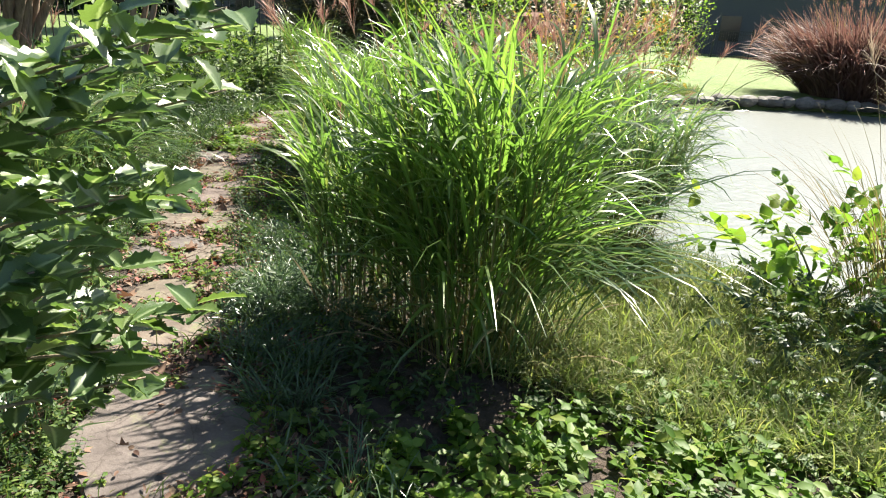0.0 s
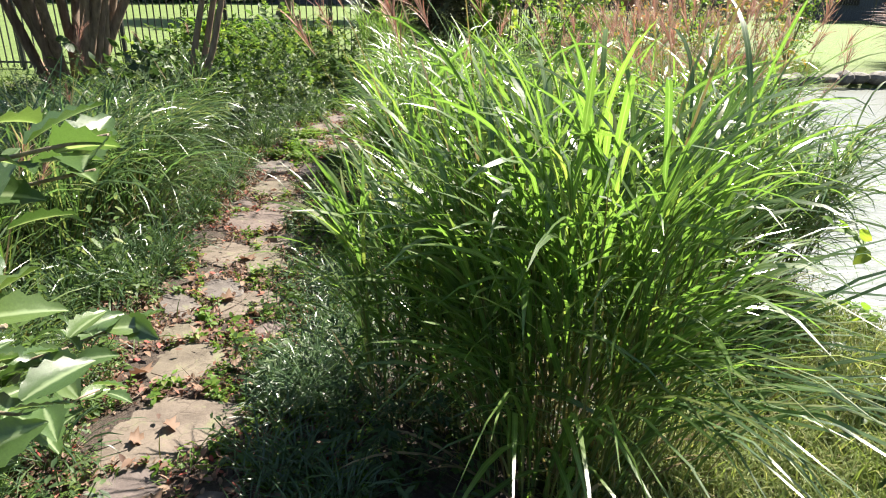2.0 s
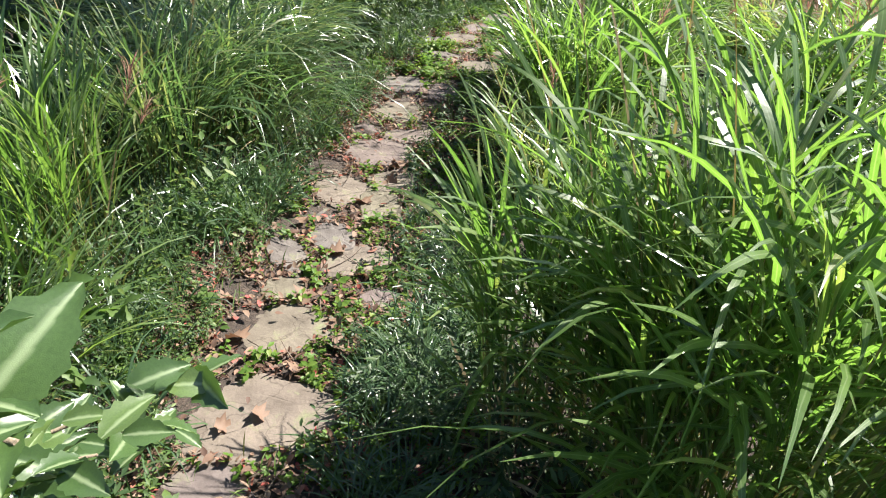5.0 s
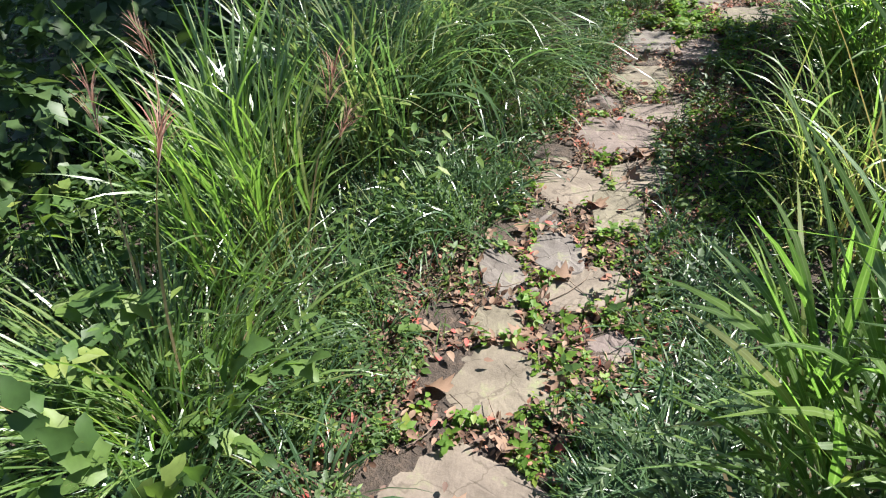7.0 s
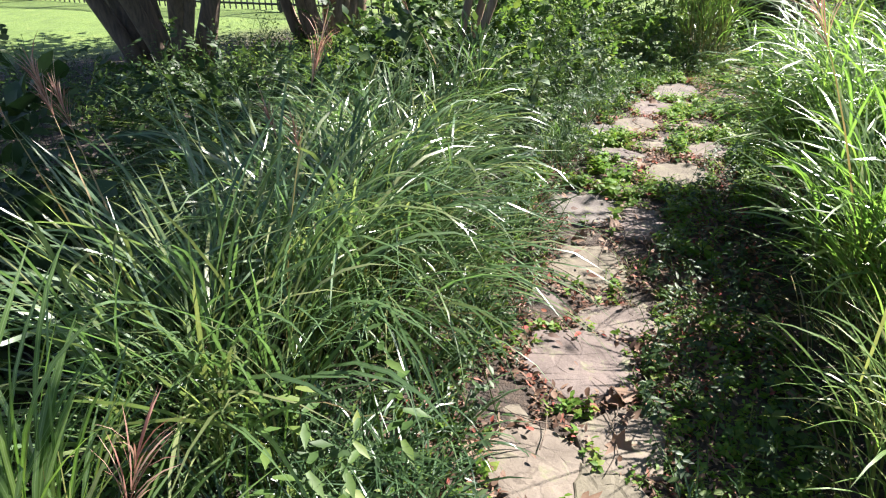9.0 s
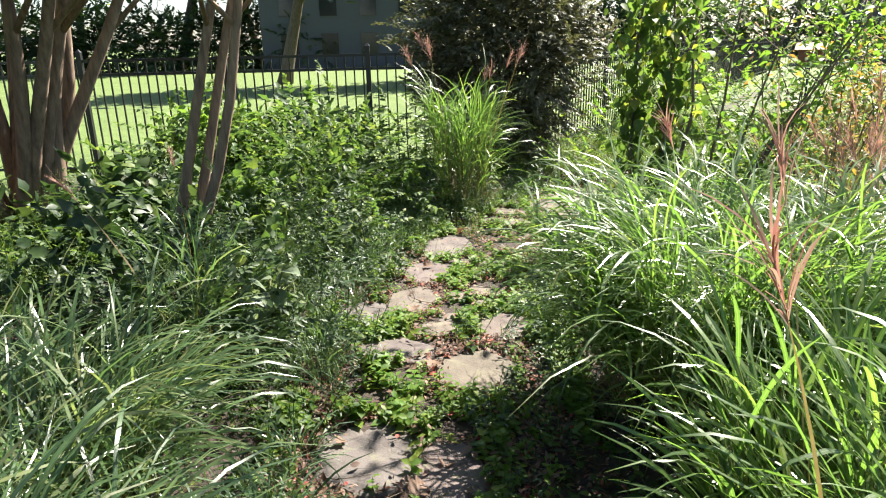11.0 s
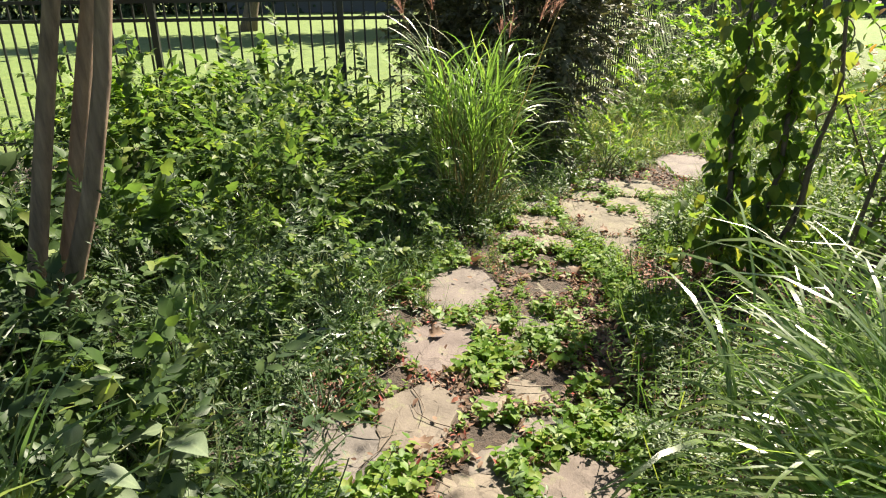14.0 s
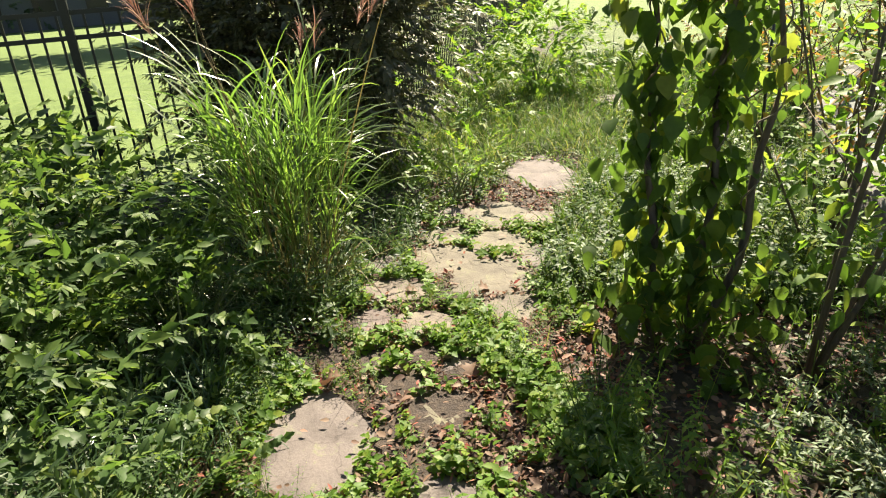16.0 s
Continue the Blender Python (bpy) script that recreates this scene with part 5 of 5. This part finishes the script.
sprigs("periwinkle_cover", "low glossy dark green ground cover in the bed", spots(9000, -9, 0.5, -3, 7.5, lambda p: bed(p) & patchy(p, 1.3, -0.3)), SPRIG, M_LEAF_DARKENED)
# ferny weeds take the darkened leaf so the bed reads as shaded
sprigs("ferny_bed_weeds", "fine ferny weeds among the ground cover", spots(9000, -8, -1.5, -3, 7.0, lambda p: bed(p) & patchy(p, 1.6, 0.0, 3.0)), SPRIG_FINE, M_LEAF_DARKENED, 0.5, 1.4, 30)
sprigs("bed_weeds", "mixed green leafy weeds filling the bed", spots(8000, -8.5, 0.5, -3, 7.5, lambda p: bed(p) & patchy(p, 1.9, 0.15, 1.0)), SPRIG, M_LEAF, 0.6, 1.3)
sprigs("tall_bed_weeds", "tall leafy weeds standing in the bed", spots(3600, -8.5, -1.5, -3, 7.5, lambda p: bed(p) & (to_path(p) < -0.55) & patchy(p, 1.1, -0.1, 2.0)), SPRIG_TALL, M_LEAF, 0.5, 1.6)
sprigs("edge_weeds", "bright leafy weeds at the path's edge", spots(5200, -5.5, 0.3, -2.5, 8, lambda p: left(p) & (to_path(p) > -0.8) & patchy(p, 2.6, -0.1, 6.0)), SPRIG_LOW, M_LEAF, 0.7, 1.6)
sprigs("path_side_cover", "low mixed green weeds beside the flags", spots(5200, -2.6, -0.3, -1.6, 0.3, lambda p: (to_path(p) < -0.24) & (to_path(p) > -0.85) & patchy(p, 3.1, -0.6, 1.7)), SPRIG, M_LEAF, 0.35, 0.85)
sprigs("path_weeds", "small bright green weeds between the flags", spots(26000, -5.5, 0.5, -2, 9, lambda p: (np.abs(to_path(p)) < 0.7) & patchy(p, 3.3, 0.05, 2.0)), SPRIG_LOW, M_LEAF_LIME, 0.4, 1.05)
sprigs("bank_cover", "leafy green ground cover on the pond bank", spots(9000, -4.2, 3.5, -2.5, 7.5, lambda p: (to_path(p) > 0.3) & ((p[:, 1] < 3.4) | patchy(p, 2.3, 0.5, 1.5)) & patchy(p, 1.7, -0.5, 0.5)), SPRIG_LOW, M_LEAF, 0.6, 1.4)
# cover below the grasses: their shade is repeated in the dark leaf colour
sprigs("bank_shade_cover", "leafy cover coloured dark for the shade of the tall grasses", spots(6000, -4.2, 1.2, -2.5, 5, lambda p: (to_path(p) > 0.3) & ((p[:, 0] < 0.25) | (p[:, 1] > 0.9)) & (p[:, 1] < 3.7) & patchy(p, 1.9, -0.4, 2.5)), SPRIG, M_LEAF_DARKENED, 0.5, 1.2)
sprigs("creeper_cover", "bright lobed creeper leaves in the sun", spots(5200, 0.1, 4.2, -3.2, 0.8, lambda p: (np.hypot((p[:, 0] - 1.7) / 1.7, (p[:, 1] + 1.0) / 1.6) + 0.12 * np.sin(p[:, 0] * 5) * np.cos(p[:, 1] * 4) < 1) & patchy(p, 2.0, -0.9, 0.2)), SPRIG_LOW, M_LEAF_LIME, 0.9, 1.8)
sprigs("bank_weeds", "fine ferny weeds beside the path", spots(900, -4.0, -2.4, 3.4, 5.4, lambda p: (to_path(p) > 0.75) & patchy(p, 2.1, -0.2, 1.5)), SPRIG_FINE, M_LEAF, 0.6, 1.4, 30)
sprigs("clover_weeds", "dense bright clover-like weeds spreading over the path", spots(20000, -5.4, -2.6, 2.2, 7.0, lambda p: (np.abs(to_path(p) - 0.15) < 0.8) & patchy(p, 4.3, 0.25, 0.7)), SPRIG_LOW, M_LEAF_LIME, 0.5, 1.5)
sprigs("path_ferns", "fine feathery weeds growing in the path", spots(3400, -5.0, -3.2, 4.3, 6.3, lambda p: (np.abs(to_path(p) - 0.1) < 0.6) & patchy(p, 3.7, 0.1, 1.1)), SPRIG_FINE, M_LEAF, 0.22, 0.6, 30)
sprigs("vine_bed_weeds", "a few upright leafy weeds below the vine", spots(110, -3.6, -2.5, 3.9, 5.0, lambda p: to_path(p) > 0.8), SPRIG_TALL, M_LEAF_LIME, 0.4, 0.9)
sprigs("mossy_weeds", "tiny bright weeds and moss beside the flags", spots(5200, -2.6, -0.3, -0.4, 1.9, lambda p: (to_path(p) > 0.2) & (to_path(p) < 1.0)), SPRIG_LOW, M_LEAF_LIME, 0.25, 0.7)
sprigs("bank_edge_weeds", "rough sunlit weeds behind the vine", spots(4200, -3.9, -1.9, 5.7, 8.6, lambda p: to_path(p) > 0.45), SPRIG, M_LEAF, 0.6, 1.5)
turf("bank_edge_grass", "rough dry grass behind the vine", spots(15000, -3.9, -1.9, 5.9, 8.8, lambda p: to_path(p) > 0.4), 0.06, 0.3, 0.005, M_TURF)
# bank grass uses the lightened turf colour to look sunlit
turf("bank_grass", "fine pale green grass, colour lightened for open sun", spots(30000, 0.1, 1.5, 0.0, 2.2), 0.06, 0.2, 0.004, M_TURF_PALE_SUN)
turf("path_grass", "tufts of short grass between the flags", spots(60000, -5.5, 0.5, -2, 9, lambda p: (np.abs(to_path(p)) < 0.8) & patchy(p, 4.1, 0.5, 3.0)), 0.03, 0.12, 0.004, M_TURF)
turf("bed_grass", "dark strappy grass along the path's edge", spots(42000, -6.5, 0.3, -2, 7, lambda p: (to_path(p) < -0.42) & (to_path(p) > -2.0) & patchy(p, 2.4, 0.05, 5.0)), 0.14, 0.38, 0.006, M_BLADE_BLUE)
turf("edge_grass", "dark strappy grass along the path's edge", spots(3800, -3.5, 0.4, -1.0, 1.1, lambda p: (to_path(p) > 0.4) & (to_path(p) < 1.0) & patchy(p, 2.2, -0.1, 1.0)), 0.08, 0.2, 0.0055, M_LILYTURF)
turf("rough_grass", "sunlit rough grass at the lawn's edge", spots(70000, -5.6, -0.6, 7.4, 14, lambda p: (np.abs(to_path(p)) > 0.3) | (p[:, 1] > 8.2)), 0.06, 0.3, 0.006, M_TURF)


def tuft_mesh(blades, lo, hi, width):
    v, f, uv, _ = clump_strips(0, 0, 0.05, blades, lo, hi, width, (5, 55), (40, 130), k=5)
    return mesh_np("blade_tuft", v, f, uv)


TUFTS = [tuft_mesh(46, 0.14, 0.34, 0.0065) for _ in range(4)]
for tm in TUFTS:
    tm.materials.append(M_LILYTURF)
count = 0
while count < 236:
    side = -1 if rng.random() < 0.72 else 1
    ty = -1.4 + 8.0 * rng.random()
    off = 0.46 + 1.5 * rng.random() ** 1.5
    if side > 0:
        ty, off = -1.0 + 1.9 * rng.random(), 0.5 + 0.4 * rng.random()
    tx = float(path_line(ty)) + side * off
    if count >= 181:
        side, ty = -1, 3.4 + 2.1 * rng.random()
        tx = float(path_line(ty)) - 0.5 - 0.9 * rng.random()
    elif count >= 168:
        ty = 0.1 + 0.15 * rng.normal()
        tx, side = max(-0.92 + 0.12 * rng.normal(), float(path_line(ty)) + 0.55), 1
    elif count >= 150:
        ty = 0.2 + 0.22 * rng.normal()
        tx = min(-2.35 + 0.14 * rng.normal(), float(path_line(ty)) - 0.42)
    ob = new("lilyturf_tuft", TUFTS[count % 4])
    ob.matrix_basis = Matrix.Translation((tx, ty, float(ground_z(np.array(tx), np.array(ty))))) @ Matrix.Rotation(rng.random() * 6.28, 4, "Z") @ Matrix.Scale((0.7 if side < 0 else 0.5) + (0.6 if side < 0 else 0.35) * rng.random(), 4)
    tagged(ob, "strappy dark green lilyturf tuft edging the path", "grass tuft", "lilyturf tufts")
    count += 1
cover("leaf_litter", "dry red and brown fallen leaves on the path", spots(120000, -5.6, 0.4, -2, 8.2, lambda p: (np.abs(to_path(p) - 0.15) < 0.8) & patchy(p, 2.9, -0.7, 4.0)), 0.027, 0.022, LEAF, M_LITTER, (-55, 55))
cover("bed_litter", "dry fallen leaves over shaded bare soil", spots(9000, -4.3, -1.8, 3.0, 6.0, lambda p: (to_path(p) > 0.3) & (to_path(p) < 2.0)), 0.034, 0.015, LEAF, M_LITTER, (-40, 40))
cover("path_litter", "crumbled dry leaves packed between the flags", spots(110000, -5.4, 0.2, -1.6, 6.8, lambda p: np.abs(to_path(p)) < 0.62), 0.027, 0.02, LEAF_THIN, M_LITTER, (-50, 50))
fl = np.stack([rng.random(1900) * 5.6 - 5.2, rng.random(1900) * 8.6 - 1.2, np.zeros(1900)], -1)
fl = fl[np.abs(to_path(fl)) < 0.35]
fl[:, 2] = 0.026
cover("scattered_leaves", "single fallen leaves lying on the flags", fl, 0.036, 0.006, LEAF, M_LITTER, (-12, 12))

# curled maple leaves and dry twigs dropped on the path
MAPLE = leaf_shape(0.95, 0.3, 0.45, 6, 0.34)
maple_mesh = mesh_np("maple_leaf", MAPLE[0], MAPLE[1], MAPLE[2])
maple_mesh.materials.append(M_LITTER)
g = np.random.default_rng(77)
for i in range(70):
    ly = -1.0 + 7.2 * g.random() ** 1.3
    lx = float(path_line(ly)) + 0.38 * (2 * g.random() - 1)
    ob = new("maple_leaf", maple_mesh)
    ob.matrix_basis = Matrix.Translation((lx, ly, 0.024)) @ Matrix.Rotation(g.random() * 6.28, 4, "Z") @ Euler((0.25 * g.normal(), 0.25 * g.normal(), 0)).to_matrix().to_4x4() @ Matrix.Scale(0.05 + 0.04 * g.random(), 4)
    tagged(ob, "curled reddish-brown maple leaf fallen on the path", "fallen leaf", "fallen maple leaves")
for i in range(46):
    ly = -0.9 + 6.0 * g.random() ** 1.2
    lx = float(path_line(ly)) + 0.35 * (2 * g.random() - 1)
    a, ln = g.random() * 6.28, 0.1 + 0.2 * g.random()
    d = Vector((math.cos(a), math.sin(a), 0))
    n = Vector((-d.y, d.x, 0)) * 0.1 * g.normal()
    bm = bmesh.new()
    tube(bm, [-d * ln / 2, -d * ln / 6 + n * ln, d * ln / 6 + n * ln * 1.3 + Vector((0, 0, 0.006)), d * ln / 2], [0.0022, 0.002, 0.0016, 0.0008], 5)
    ob = part("twig", bm, M_BARK_DARK)
    ob.matrix_basis = Matrix.Translation((lx, ly, 0.026))
    tagged(ob, "thin dry brown twig lying on the path", "twig", "dry twigs")
bm = bmesh.new()
tube(bm, [(0, 0, -0.02), (0.03, 0.06, 0.12), (0.09, 0.1, 0.24), (0.12, 0.16, 0.36), (0.2, 0.2, 0.47)], [0.009, 0.008, 0.0075, 0.006, 0.004], 6)
tube(bm, [(0.09, 0.1, 0.24), (0.15, 0.06, 0.3), (0.24, 0.07, 0.33)], [0.005, 0.004, 0.002], 5)
ob = part("dead_branch", bm, M_TWIG)
ob.matrix_basis = Matrix.Translation((-0.72, 0.42, 0.0))
tagged(ob, "bare grey dead branch leaning in the tall grass", "branch")
